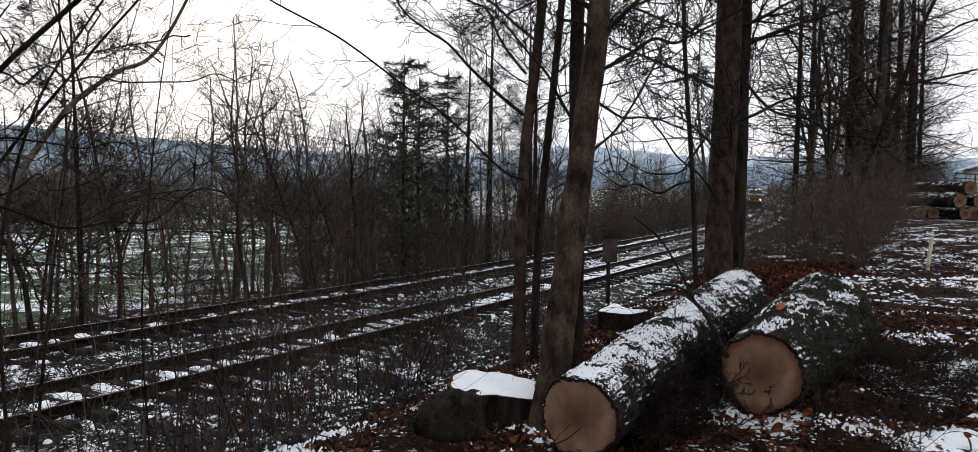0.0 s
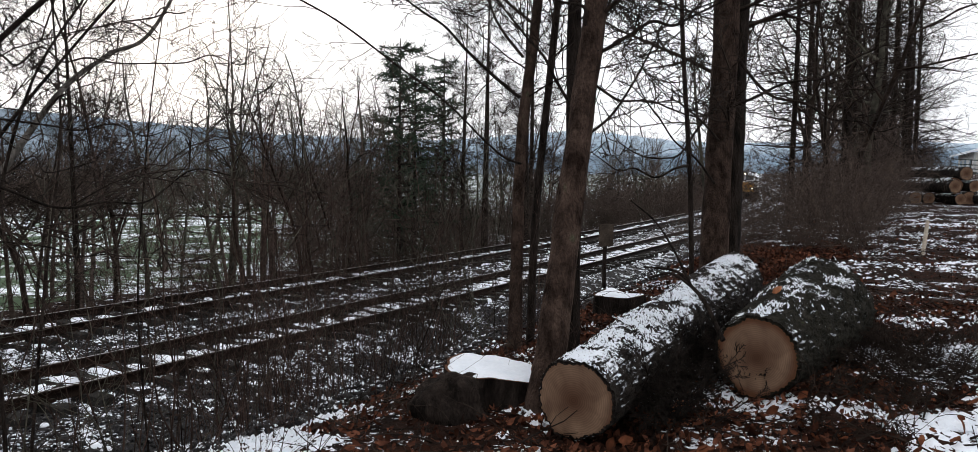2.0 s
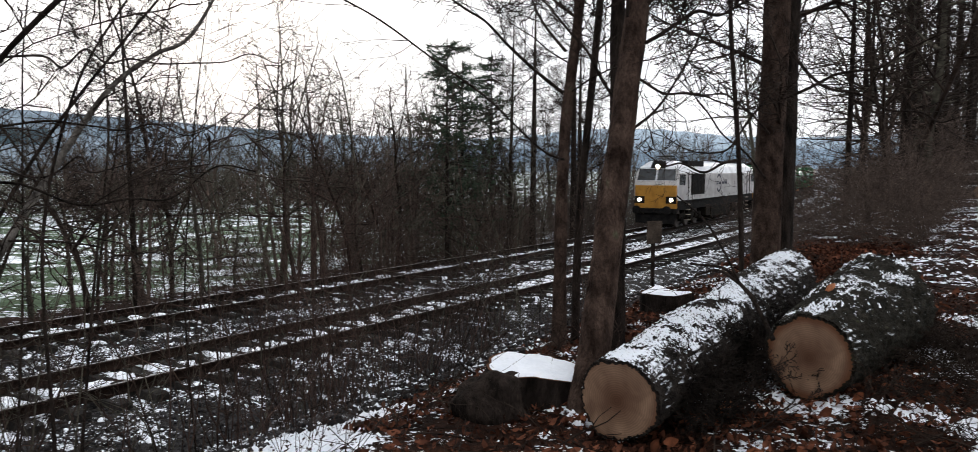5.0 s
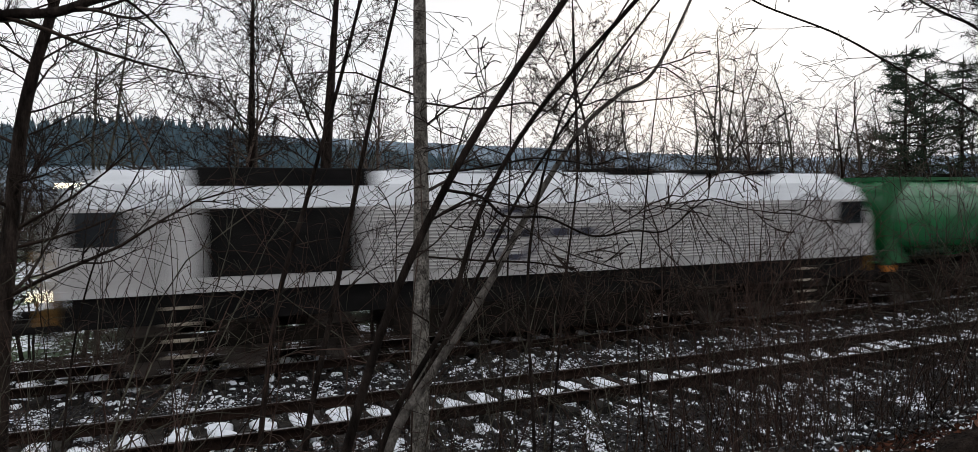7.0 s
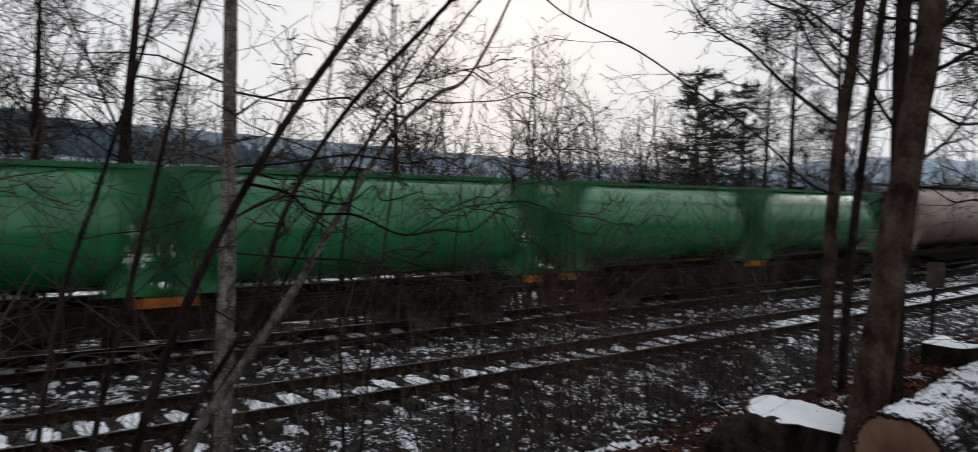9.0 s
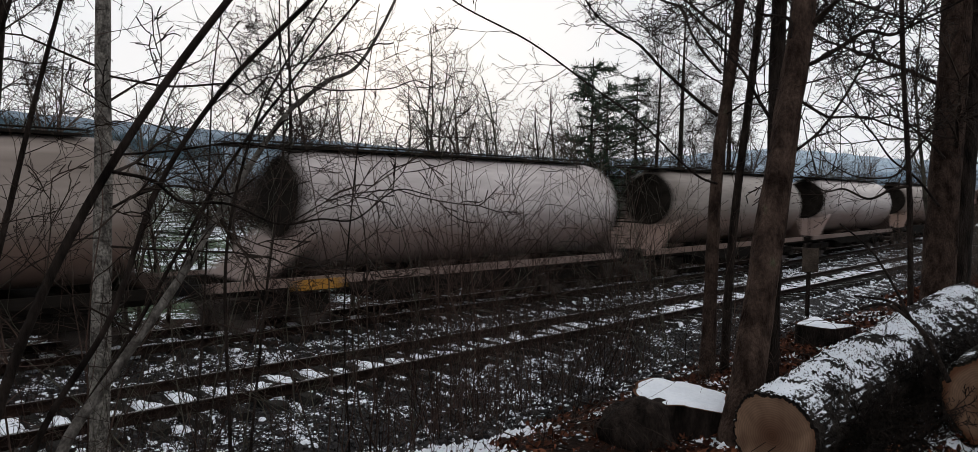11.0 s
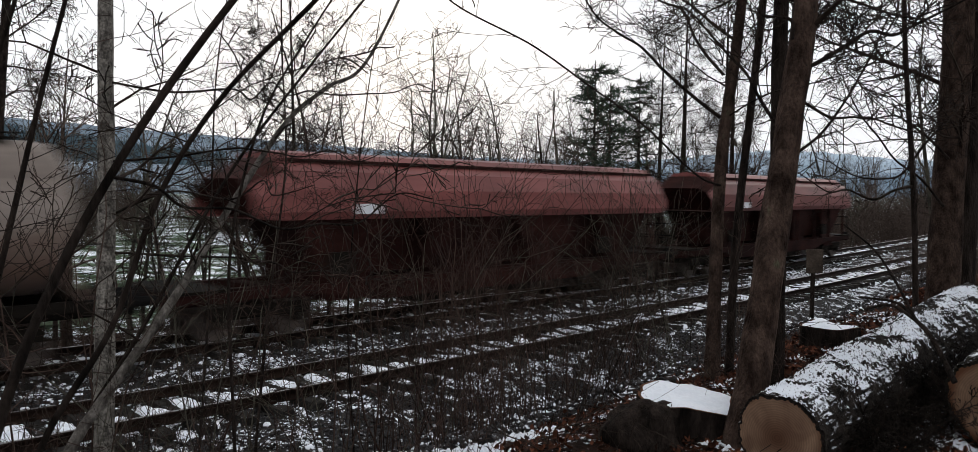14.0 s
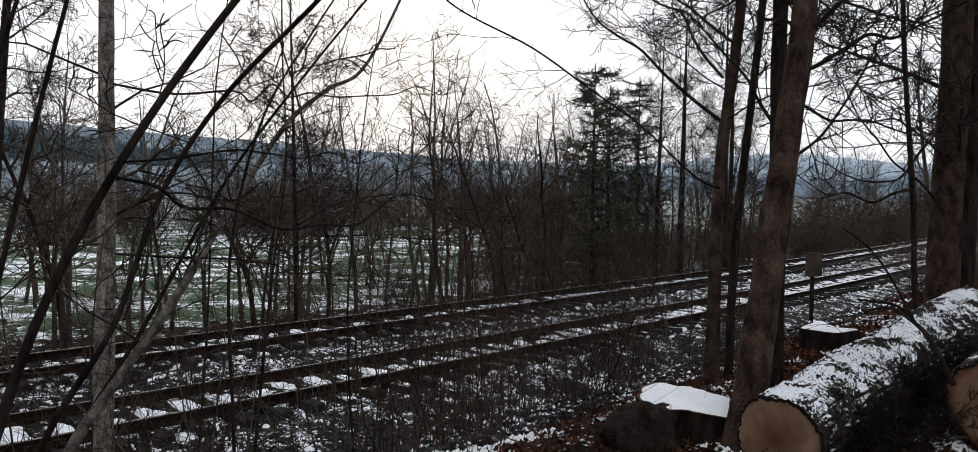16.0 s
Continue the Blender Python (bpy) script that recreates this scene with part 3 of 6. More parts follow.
def build_locomotive():
    base = new("diesel_locomotive")
    tagged(base, "dirty white diesel locomotive with yellow nose and lit headlights", "locomotive", "the train")
    prof = [(-1.32, 1.70), (-1.32, 3.14), (-1.10, 3.58), (-0.62, 3.86), (0.62, 3.86), (1.10, 3.58), (1.32, 3.14), (1.32, 1.70)]
    secs = []
    for x, top, w in ((-10.1, 2.5, 0.95), (-10.06, 2.7, 0.97), (-9.72, 3.5, 0.98), (-9.2, 3.86, 1.0), (9.2, 3.86, 1.0), (9.72, 3.5, 0.98), (10.06, 2.7, 0.97), (10.1, 2.5, 0.95)):
        secs.append([(x, y * w, min(z, top - (3.86 - z) * 0.12)) for y, z in prof])
    bm = loft(bmesh.new(), secs)
    body = part("body", bm, M_WHITE, base, "dirty white body shell")
    body.data.materials.append(M_ROOFW)
    for p in body.data.polygons:
        if p.normal.z > 0.3 and p.center.z > 3:
            p.material_index = 1
    boxes("sill", (-10.05, 10.05, -1.335, 1.335, 1.58, 1.72), M_WHITE, base)
    boxes("underframe", (-9.9, 9.9, -1.2, 1.2, 1.02, 1.58), M_DARK, base)
    boxes("fuel_tank", (-2.6, 2.6, -1.25, 1.25, 0.32, 1.04), M_UNDER, base, bevel=0.06)
    for x in (-3.6, 3.3):
        boxes("equipment_box", (x - 0.5, x + 0.5, -1.24, 1.24, 0.45, 1.03), M_UNDER, base, bevel=0.03)
    for s in (-1, 1):
        b = bmesh.new()
        loft(b, [[(s * 10.08, -1.26, 1.12), (s * 10.08, -1.26, 2.46), (s * 10.08, 1.26, 2.46), (s * 10.08, 1.26, 1.12)], [(s * 10.17, -1.18, 1.15), (s * 10.17, -1.18, 2.42), (s * 10.17, 1.18, 2.42), (s * 10.17, 1.18, 1.15)]])
        nose = part("cab_front", b, M_YELLOW, base, "orange-yellow cab front panel")
        for y in (-0.93, 0.93):
            b = bmesh.new()
            cyl(b, (s * 10.15, y, 1.62), (s * 10.21, y, 1.62), 0.17, sides=18)
            box(b, s * 10.165 - 0.02, s * 10.165 + 0.02, y - 0.3, y + 0.3, 1.42, 1.82)
            part("lamp_housing", b, M_DARK, nose)
            if s > 0:
                b = bmesh.new()
                cyl(b, (10.2, y, 1.62), (10.235, y, 1.62), 0.115, 0.10, sides=18)
                part("headlight", b, M_LAMP, nose, "lit warm-white headlight")
        for y0, y1 in ((-1.12, -0.06), (0.06, 1.12)):
            b = bmesh.new()
            q = [(s * 10.075, y0, 2.74), (s * 10.075, y1, 2.74), (s * 9.80, y1 * 0.95, 3.36), (s * 9.80, y0 * 0.95, 3.36)]
            loft(b, [q, [(x + s * 0.03, y, z + 0.012) for x, y, z in q]])
            part("windscreen", b, M_GLASS, base, "dark windscreen pane")
        b = bmesh.new()
        q = [(s * 9.76, -0.42, 3.42), (s * 9.76, 0.42, 3.42), (s * 9.42, 0.38, 3.80), (s * 9.42, -0.38, 3.80)]
        loft(b, [q, [(x + s * 0.06, y, z + 0.05) for x, y, z in q]])
        part("marker_box", b, M_DARK, base)
        if s > 0:
            b = bmesh.new()
            cyl(b, (9.70, 0, 3.52), (9.80, 0, 3.52), 0.11, sides=16)
            part("headlight", b, M_LAMP, base, "lit upper headlight")
            b = bmesh.new()
            for y in (-0.55, 0.55):
                rod(b, [(8.4, y, 3.8), (8.4, y, 4.12)], 0.02)
            rod(b, [(8.4, -0.55, 4.12), (8.4, 0.55, 4.12)], 0.02)
            rod(b, [(8.4, -0.55, 3.98), (8.4, 0.55, 3.98)], 0.02)
            part("roof_aerial", b, M_DARK, base)
        b = bmesh.new()
        box(b, min(s * 9.95, s * 10.3), max(s * 9.95, s * 10.3), -1.25, 1.25, 0.86, 1.14, 0.02)
        part("buffer_beam", b, M_DARK, base)
        b = bmesh.new()
        q = [(s * 10.1, -1.2, 0.82), (s * 10.1, 1.2, 0.82), (s * 10.2, 1.15, 0.28), (s * 10.2, -1.15, 0.28)]
        loft(b, [q, [(x + s * 0.04, y, z) for x, y, z in q]])
        part("snow_plough", b, M_DARK, base)
        buffers(base, s * 10.28)
        for y in (-1, 1):
            x0 = 9.82 if s > 0 else -9.75
            b = bmesh.new()
            box(b, min(x0, x0 - s * 1.05), max(x0, x0 - s * 1.05), y * 1.325 - 0.012, y * 1.325 + 0.012, 2.48, 3.08)
            part("cab_window", b, M_GLASS, base, "dark cab side window")
            xd = 7.95 if s > 0 else -7.55
            b = bmesh.new()
            box(b, xd - 0.33, xd + 0.33, y * 1.325 - 0.01, y * 1.325 + 0.01, 1.75, 3.12)
            door = part("cab_door", b, M_WHITE, base)
            b = bmesh.new()
            for dx in (-0.42, 0.42):
                rod(b, [(xd + dx, y * 1.39, 1.55), (xd + dx, y * 1.39, 3.15)], 0.02)
            rod(b, [(xd - 0.42, y * 1.39, 3.15), (xd, y * 1.38, 3.3), (xd + 0.42, y * 1.39, 3.15)], 0.02)
            part("handrail", b, M_DARK, door)
            for z in (0.42, 0.72, 1.02, 1.32):
                b = bmesh.new()
                box(b, xd - 0.22, xd + 0.22, y * 1.3 - 0.08, y * 1.3 + 0.08, z - 0.02, z + 0.02)
                part("step", b, M_POST, base, "worn pale step edge")
    for y in (-1, 1):
        b = bmesh.new()
        box(b, 4.58, 7.6, y * 1.30, y * 1.332, 1.86, 3.12)
        grille = part("radiator_opening", b, M_DARK, base, "black radiator grille")
        b = bmesh.new()
        for i in range(10):
            x = 4.7 + i * 0.31
            box(b, x - 0.015, x + 0.015, y * 1.33, y * 1.345, 1.88, 3.10)
        part("grille_bars", b, M_DARK, grille)
        for x0, x1 in ((-1.5, 4.3), (-7.05, -1.65)):
            panel = boxes("side_panel", (x0, x1, min(y * 1.31, y * 1.324), max(y * 1.31, y * 1.324), 1.78, 3.12), M_WHITE, base, "corrugated white side panel")
            b = bmesh.new()
            v = [b.verts.new(p) for p in ((x0, y * 1.322, 0), (x1, y * 1.322, 0), (x1, y * 1.358, 0.022), (x0, y * 1.358, 0.022), (x1, y * 1.322, 0.05), (x0, y * 1.322, 0.05))]
            b.faces.new(v[:4])
            b.faces.new((v[3], v[2], v[4], v[5]))
            bmesh.ops.recalc_face_normals(b, faces=b.faces)
            rib = part("rib", b, M_WHITE, panel)
            rib.location.z = 1.80
            for i in range(1, 18):
                o = put("rib", rib.data, None, panel)
                o.location.z = 1.80 + i * 0.0725
        # round emblem and a plain bar of lettering
        b = bmesh.new()
        cx, cz, n = 1.15, 2.50, 28
        for i in range(n):
            a0, a1 = [radians(38 + 284 * (i + k) / n) for k in (0, 1)]
            if abs(math.degrees((a0 + a1) / 2) - 180) < 9:
                continue
            q = [(cx + y * rr * 1.12 * math.cos(a), y * 1.358, cz + rr * math.sin(a)) for a, rr in ((a0, 0.60), (a0, 0.47), (a1, 0.47), (a1, 0.60))]
            b.faces.new([b.verts.new(p) for p in q])
        for z in (2.44, 2.56):
            box(b, cx + 0.1, cx + 0.62, y * 1.354 - 0.004, y * 1.354 + 0.004, z - 0.035, z + 0.035)
        emblem = part("emblem", b, M_LOGO, base, "dark round emblem")
        for k, w in enumerate((0.52, 0.66, 0.5)):
            xs = cx - 0.05 - k * 0.78 if y > 0 else cx + 0.05 + k * 0.78
            xb = xs - y * w
            boxes("lettering_bar", (min(xs, xb), max(xs, xb), y * 1.36 - 0.004, y * 1.36 + 0.004, 2.42, 2.58), M_LOGO, emblem)
    boxes("roof_radiator", (4.2, 7.75, -1.14, 1.14, 3.55, 3.90), M_DARK, base, "black roof radiator", 0.03)
    b = bmesh.new()
    box(b, -3.2, -1.6, -0.75, 0.75, 3.8, 3.97, 0.05)
    cyl(b, (-2.9, 0, 3.9), (-2.9, 0, 4.08), 0.16, sides=14)
    part("exhaust_silencer", b, M_DARK, base)
    for x in (0.2, 1.6, 3.0):
        boxes("roof_hatch", (x - 0.6, x + 0.6, -0.7, 0.7, 3.85, 3.90), M_ROOFW, base, bevel=0.02)
    for x in (-6.4, -4.6):
        boxes("roof_fan", (x - 0.65, x + 0.65, -0.8, 0.8, 3.84, 3.93), M_DARK, base, bevel=0.03)
    for x in (-6.7, 6.7):
        bogie(base, x, (-1.85, 0.0, 1.85), 3.7, 0.53)
    return base


def wagon_frame(base, L, deck, material=M_UNDER):
    b = bmesh.new()
    for y in (-0.85, 0.85):
        box(b, -L / 2, L / 2, y - 0.09, y + 0.09, deck - 0.32, deck)
    for x in np.linspace(-L / 2 + 0.1, L / 2 - 0.1, 9):
        box(b, x - 0.1, x + 0.1, -1.25, 1.25, deck - 0.26, deck - 0.02)
    part("underframe", b, material, base)
    for y in (-1.22, 1.22):
        b = bmesh.new()
        ends, mid = L / 2 - 3.4, L / 2 - 5.0
        loft(b, [[(x, y - 0.04, zl), (x, y + 0.04, zl), (x, y + 0.04, deck - 0.03), (x, y - 0.04, deck - 0.03)] for x, zl in ((-L / 2 + 0.1, deck - 0.22), (-ends, deck - 0.22), (-mid, deck - 0.52), (mid, deck - 0.52), (ends, deck - 0.22), (L / 2 - 0.1, deck - 0.22))])
        part("side_beam", b, material, base)
    for x, w in ((-1.6, 0.7), (0.4, 0.5), (2.1, 0.6)):
        boxes("equipment_box", (x - w, x + w, -1.05, 1.05, 0.42, deck - 0.3), M_UNDER, base, bevel=0.03)
    b = bmesh.new()
    cyl(b, (-3.4, 0.75, 0.72), (-2.2, 0.75, 0.72), 0.2, sides=14)
    part("air_tank", b, M_DARK, base)
    for s in (-1, 1):
        bogie(base, s * (L / 2 - 2.1), (-0.9, 0.9), 1.8)
        buffers(base, s * L / 2)


def tank_container(base, x0, x1, material, frame_material):
    r, zc, n = 1.19, 2.50, 30
    b = bmesh.new()
    secs = []
    for x, k in ((x0 + 0.20, 0.35), (x0 + 0.26, 0.62), (x0 + 0.38, 0.86), (x0 + 0.55, 1.0), (x1 - 0.55, 1.0), (x1 - 0.38, 0.86), (x1 - 0.26, 0.62), (x1 - 0.20, 0.35)):
        secs.append([(x, r * k * math.cos(2 * math.pi * i / n), zc + r * k * math.sin(2 * math.pi * i / n)) for i in range(n)])
    loft(b, secs)
    tank = part("tank", b, material, base, smooth=True)
    mod = tank.modifiers.new("edges", "EDGE_SPLIT")
    mod.split_angle = radians(40)
    for x in (x0 + 1.9, (x0 + x1) / 2, x1 - 1.9):
        b = bmesh.new()
        secs = [[(x + dx, (r + e) * math.cos(2 * math.pi * i / n), zc + (r + e) * math.sin(2 * math.pi * i / n)) for i in range(n)] for dx, e in ((-0.07, 0.0), (-0.06, 0.03), (0.06, 0.03), (0.07, 0.0))]
        loft(b, secs)
        part("stiffening_ring", b, material, tank)
    for xe, s in ((x0, 1), (x1, -1)):
        b = bmesh.new()
        for y in (-1.17, 1.17):
            box(b, xe - 0.07, xe + 0.07, y - 0.07, y + 0.07, 1.2, 3.76, 0.01)
            # triangular gusset plates from post to tank
            for za, zb in ((3.72, 2.55), (1.28, 2.2)):
                q = [(xe, y * 0.99, za), (xe + s * 0.95, y * 0.99, za), (xe, y * 0.99, zb)]
                v = [b.verts.new(p) for p in q] + [b.verts.new((p[0], p[1] * 0.965, p[2])) for p in q]
                b.faces.new(v[:3])
                b.faces.new(v[3:][::-1])
                for i in range(3):
                    b.faces.new((v[i], v[(i + 1) % 3], v[3 + (i + 1) % 3], v[3 + i]))
        for z in (1.26, 3.70):
            box(b, xe - 0.06, xe + 0.06, -1.17, 1.17, z - 0.06, z + 0.06)
        rod(b, [(xe, -1.1, 1.3), (xe, 1.1, 3.65)], 0.045)
        rod(b, [(xe, 1.1, 1.3), (xe, -1.1, 3.65)], 0.045)
        frame_part = part("end_frame", b, frame_material, base, "painted steel end frame")
        for y in (-1.17, 1.17):
            b = bmesh.new()
            box(b, xe - 0.10, xe + 0.16 * s, y - 0.1, y + 0.1, 1.06, 1.24) if s > 0 else box(b, xe - 0.16, xe + 0.10, y - 0.1, y + 0.1, 1.06, 1.24)
            part("corner_fitting", b, M_ORANGE, frame_part, "orange corner fitting")
    b = bmesh.new()
    for y in (-1.17, 1.17):
        box(b, x0, x1, y - 0.05, y + 0.05, 3.68, 3.76)
    part("top_rail", b, frame_material, base)
    b = bmesh.new()
    box(b, x0 + 0.4, x1 - 0.4, -0.3, 0.3, 3.72, 3.78)
    cyl(b, ((x0 + x1) / 2, 0, 3.66), ((x0 + x1) / 2, 0, 3.9), 0.28, sides=16)
    part("walkway", b, M_UNDER, base)
    b = bmesh.new()
    for y in (0.35, 0.75):
        rod(b, [(x0 - 0.09, y, 1.3), (x0 - 0.09, y, 3.7)], 0.02)
    for i in range(8):
        rod(b, [(x0 - 0.09, 0.35, 1.45 + i * 0.3), (x0 - 0.09, 0.75, 1.45 + i * 0.3)], 0.016)
    part("ladder", b, frame_material, base)


def build_container_wagon(rear_tan, label):
    base = new("container_wagon")
    tagged(base, label, "freight wagon", "the train")
    wagon_frame(base, 18.4, 1.10)
    tank_container(base, 0.25, 9.2, M_GREEN, M_GREENF)
    tank_container(base, -9.2, -0.25, M_TAN if rear_tan else M_GREEN, M_GREENF)
    return base


def build_silo_wagon(L, material, label, recess):
    base = new("silo_wagon")
    tagged(base, label, "freight wagon", "the train")
    wagon_frame(base, L, 1.16)
    n, zc, ry, rz = 32, 2.70, 1.44, 1.46
    b = bmesh.new()
    secs = []
    h = L / 2
    f0 = h - 2.5
    for x, k, dz in ((-h + 0.30, 0.45, 0.2), (-h + 0.38, 0.75, 0.1), (-h + 0.62, 0.95, 0.03), (-h + 0.95, 1, 0), (f0 - 0.75, 1, 0), (f0 - 0.4, 0.95, 0.05), (f0 - 0.12, 0.80, 0.15), (f0 - 0.02, 0.5, 0.3)):
        secs.append([(x, ry * k * math.cos(2 * math.pi * i / n), zc + dz + rz * k * math.sin(2 * math.pi * i / n)) for i in range(n)])
    loft(b, secs)
    tank = part("tank", b, material, base, smooth=True)
    tank.modifiers.new("edges", "EDGE_SPLIT").split_angle = radians(35)
    # A dark disc is added as the shade on the tank's front end.
    b = bmesh.new()
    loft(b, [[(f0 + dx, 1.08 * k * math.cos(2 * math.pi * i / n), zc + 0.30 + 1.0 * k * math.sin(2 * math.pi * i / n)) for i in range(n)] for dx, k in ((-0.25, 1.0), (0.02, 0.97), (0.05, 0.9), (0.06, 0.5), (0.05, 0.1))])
    part("end_dish", b, M_UNDER, base, "dark disc as shade on the tank end")
    for x in (-h * 0.45, 0.0, h * 0.45):
        b = bmesh.new()
        cyl(b, (x, 0, 4.1), (x, 0, 4.26), 0.3, sides=16)
        part("filling_hatch", b, M_UNDER, tank)
        b = bmesh.new()
        cyl(b, (x, 0, 1.25), (x, 0, 0.75), 0.6, 0.16, sides=14)
        part("discharge_cone", b, material, base)
    b = bmesh.new()
    box(b, -h + 1.2, h - 1.2, -0.62, 0.62, 4.15, 4.19)
    for y in (-0.62, 0.62):
        rod(b, [(-h + 1.2, y, 4.26), (h - 1.2, y, 4.26)], 0.018)
    part("roof_walkway", b, M_UNDER, base)
    for s in (-1, 1):
        b = bmesh.new()
        for y in (-1.15, 1.15):
            rod(b, [(s * (h - 0.1), y, 1.15), (s * (h - 0.1), y, 2.2)], 0.025)
            rod(b, [(s * (h - 0.2), y * 0.5, 1.15), (s * (h - 0.35), y * 0.3, 4.2)], 0.022)
        rod(b, [(s * (h - 0.1), -1.15, 2.2), (s * (h - 0.1), 1.15, 2.2)], 0.025)
        for i in range(9):
            rod(b, [(s * (h - 0.25), -0.55, 1.4 + i * 0.3), (s * (h - 0.25), 0.55, 1.4 + i * 0.3)], 0.016)
        part("end_ladder", b, M_UNDER, base)
        b = bmesh.new()
        q = [(s * (h - (1.3 if s > 0 else 0.12)), -1.25, 1.16), (s * (h - (1.3 if s > 0 else 0.12)), 1.25, 1.16), (s * (h - (2.9 if s > 0 else 1.0)), 1.3, 2.3), (s * (h - (2.9 if s > 0 else 1.0)), -1.3, 2.3)]
        loft(b, [q, [(x - s * 0.05, y, z - 0.04) for x, y, z in q]])
        part("sloping_end_sheet", b, material, base)
    b = bmesh.new()
    for y in (-1.32, 1.32):
        box(b, -h + 0.2, h - 0.2, y - 0.04, y + 0.04, 1.02, 1.22)
    part("side_sill", b, M_UNDER if material == M_SILOD else material, base)
    if recess:
        for y in (-1.36, 1.36):
            boxes("data_panel", (h - 3.4, h - 2.2, y - 0.02, y + 0.02, 0.92, 1.16), M_YELLOW, base, "yellow data panel")
    return base


def build_hopper_wagon(L, label):
    base = new("hopper_wagon")
    tagged(base, label, "freight wagon", "the train")
    wagon_frame(base, L, 1.16, M_REDD)
    h = L / 2
    prof = [(-1.42, 2.62), (-1.52, 2.80), (-1.50, 3.30), (-1.30, 3.72), (-0.85, 4.02), (0.85, 4.02), (1.30, 3.72), (1.50, 3.30), (1.52, 2.80), (1.42, 2.62)]
    b = bmesh.new()
    secs = []
    for x, k in ((-h + 1.35, 0.0), (-h + 0.5, 0.5), (-h + 0.75, 1.0), (h - 2.5, 1.0), (h - 1.7, 0.5), (h - 2.6, 0.0)):
        if k == 1.0:
            secs.append([(x, y, z) for y, z in prof])
        elif k == 0.5:
            secs.append([(x, y * 0.98, 2.66 + (z - 2.62) * 0.62) for y, z in prof])
        else:
            secs.append([(x, y * 0.95, 2.60 + (z - 2.62) * 0.05) for y, z in prof])
    loft(b, secs)
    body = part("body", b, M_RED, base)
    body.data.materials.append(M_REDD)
    # Front faces turn darker red: the end's shade is put into its colour.
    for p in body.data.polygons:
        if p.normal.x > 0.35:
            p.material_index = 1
    b = bmesh.new()
    loft(b, [[(x, -0.95, 4.0), (x, -0.8, 4.13), (x, 0.0, 4.22), (x, 0.8, 4.13), (x, 0.95, 4.0)] for x in (-h + 0.9, h - 2.6)])
    part("swing_roof", b, M_RED, base, "curved red roof lid")
    for y in (-1.02, 1.02):
        b = bmesh.new()
        box(b, -h + 0.9, h - 2.6, y - 0.05, y + 0.05, 3.93, 4.0)
        part("roof_rail", b, M_REDD, base)
    for x in np.linspace(-h + 2.8, h - 4.3, 4):
        b = bmesh.new()
        loft(b, [[(x - 1.5, -1.25, 2.62), (x + 1.5, -1.25, 2.62), (x + 1.5, 1.25, 2.62), (x - 1.5, 1.25, 2.62)], [(x - 0.7, -1.0, 1.3), (x + 0.7, -1.0, 1.3), (x + 0.7, 1.0, 1.3), (x - 0.7, 1.0, 1.3)], [(x - 0.6, -1.15, 0.7), (x + 0.6, -1.15, 0.7), (x + 0.6, 1.15, 0.7), (x - 0.6, 1.15, 0.7)]])
        part("hopper_chute", b, M_REDD, base, "dark red discharge chute")
    boxes("hopper_saddle", (-h + 1.6, h - 3.0, -0.65, 0.65, 1.25, 2.66), M_REDD, base, "dark saddle plate between the chutes")
    for y in (-1.53, 1.53):
        boxes("data_panel", (h - 5.0, h - 4.35, y - 0.012, y + 0.012, 2.74, 2.98), M_ROOFW, base, "small white data panel")
    for x in np.linspace(-h + 1.2, h - 2.6, 8):
        for y in (-1.3, 1.3):
            boxes("side_post", (x - 0.05, x + 0.05, y - 0.04, y + 0.04, 1.16, 2.66), M_REDD, base)
    for s in (-1, 1):
        b = bmesh.new()
        for y in (-1.2, -0.3, 0.3, 1.2):
            rod(b, [(s * (h - 0.12), y, 1.15), (s * (h - 0.12), y, 2.15)], 0.024)
        rod(b, [(s * (h - 0.12), -1.2, 2.15), (s * (h - 0.12), 1.2, 2.15)], 0.024)
        rod(b, [(s * (h - 0.12), -1.2, 1.7), (s * (h - 0.12), 1.2, 1.7)], 0.02)
        part("end_railing", b, M_DARK, base)
        boxes("end_platform", (min(s * h, s * (h - 1.3)), max(s * h, s * (h - 1.3)), -1.3, 1.3, 1.14, 1.2), M_UNDER, base)
        for y in (-1.3, 1.3):
            boxes("brake_panel", (s * (h - 4.0) - 0.35, s * (h - 4.0) + 0.35, y - 0.05, y + 0.05, 1.35, 1.85), M_UNDER, base, "grimy control panel")
    return base


TRAIN = []


def couple(base, s_mid):
    TRAIN.append((base, s_mid))


couple(build_locomotive(), 10.2)
couple(build_container_wagon(True, "flat wagon with a green and a grimy olive tank container"), 30.45)
couple(build_container_wagon(False, "flat wagon with two green tank containers"), 50.15)
couple(build_container_wagon(False, "flat wagon with two green tank containers"), 70.0)
couple(build_silo_wagon(15.4, M_SILOD, "dark tan bulk silo wagon", False), 89.0)
couple(build_silo_wagon(15.0, M_SILOL, "pale grey dusty bulk silo wagon with yellow panel", True), 105.0)
couple(build_silo_wagon(15.0, M_SILO, "grimy beige bulk silo wagon", False), 121.2)
couple(build_silo_wagon(15.0, M_SILOL, "pale grey dusty bulk silo wagon", False), 137.3)
couple(build_silo_wagon(15.2, M_SILOD, "dark tan bulk silo wagon", False), 154.4)
couple(build_hopper_wagon(18.4, "brown-red hopper wagon with curved roof"), 172.6)
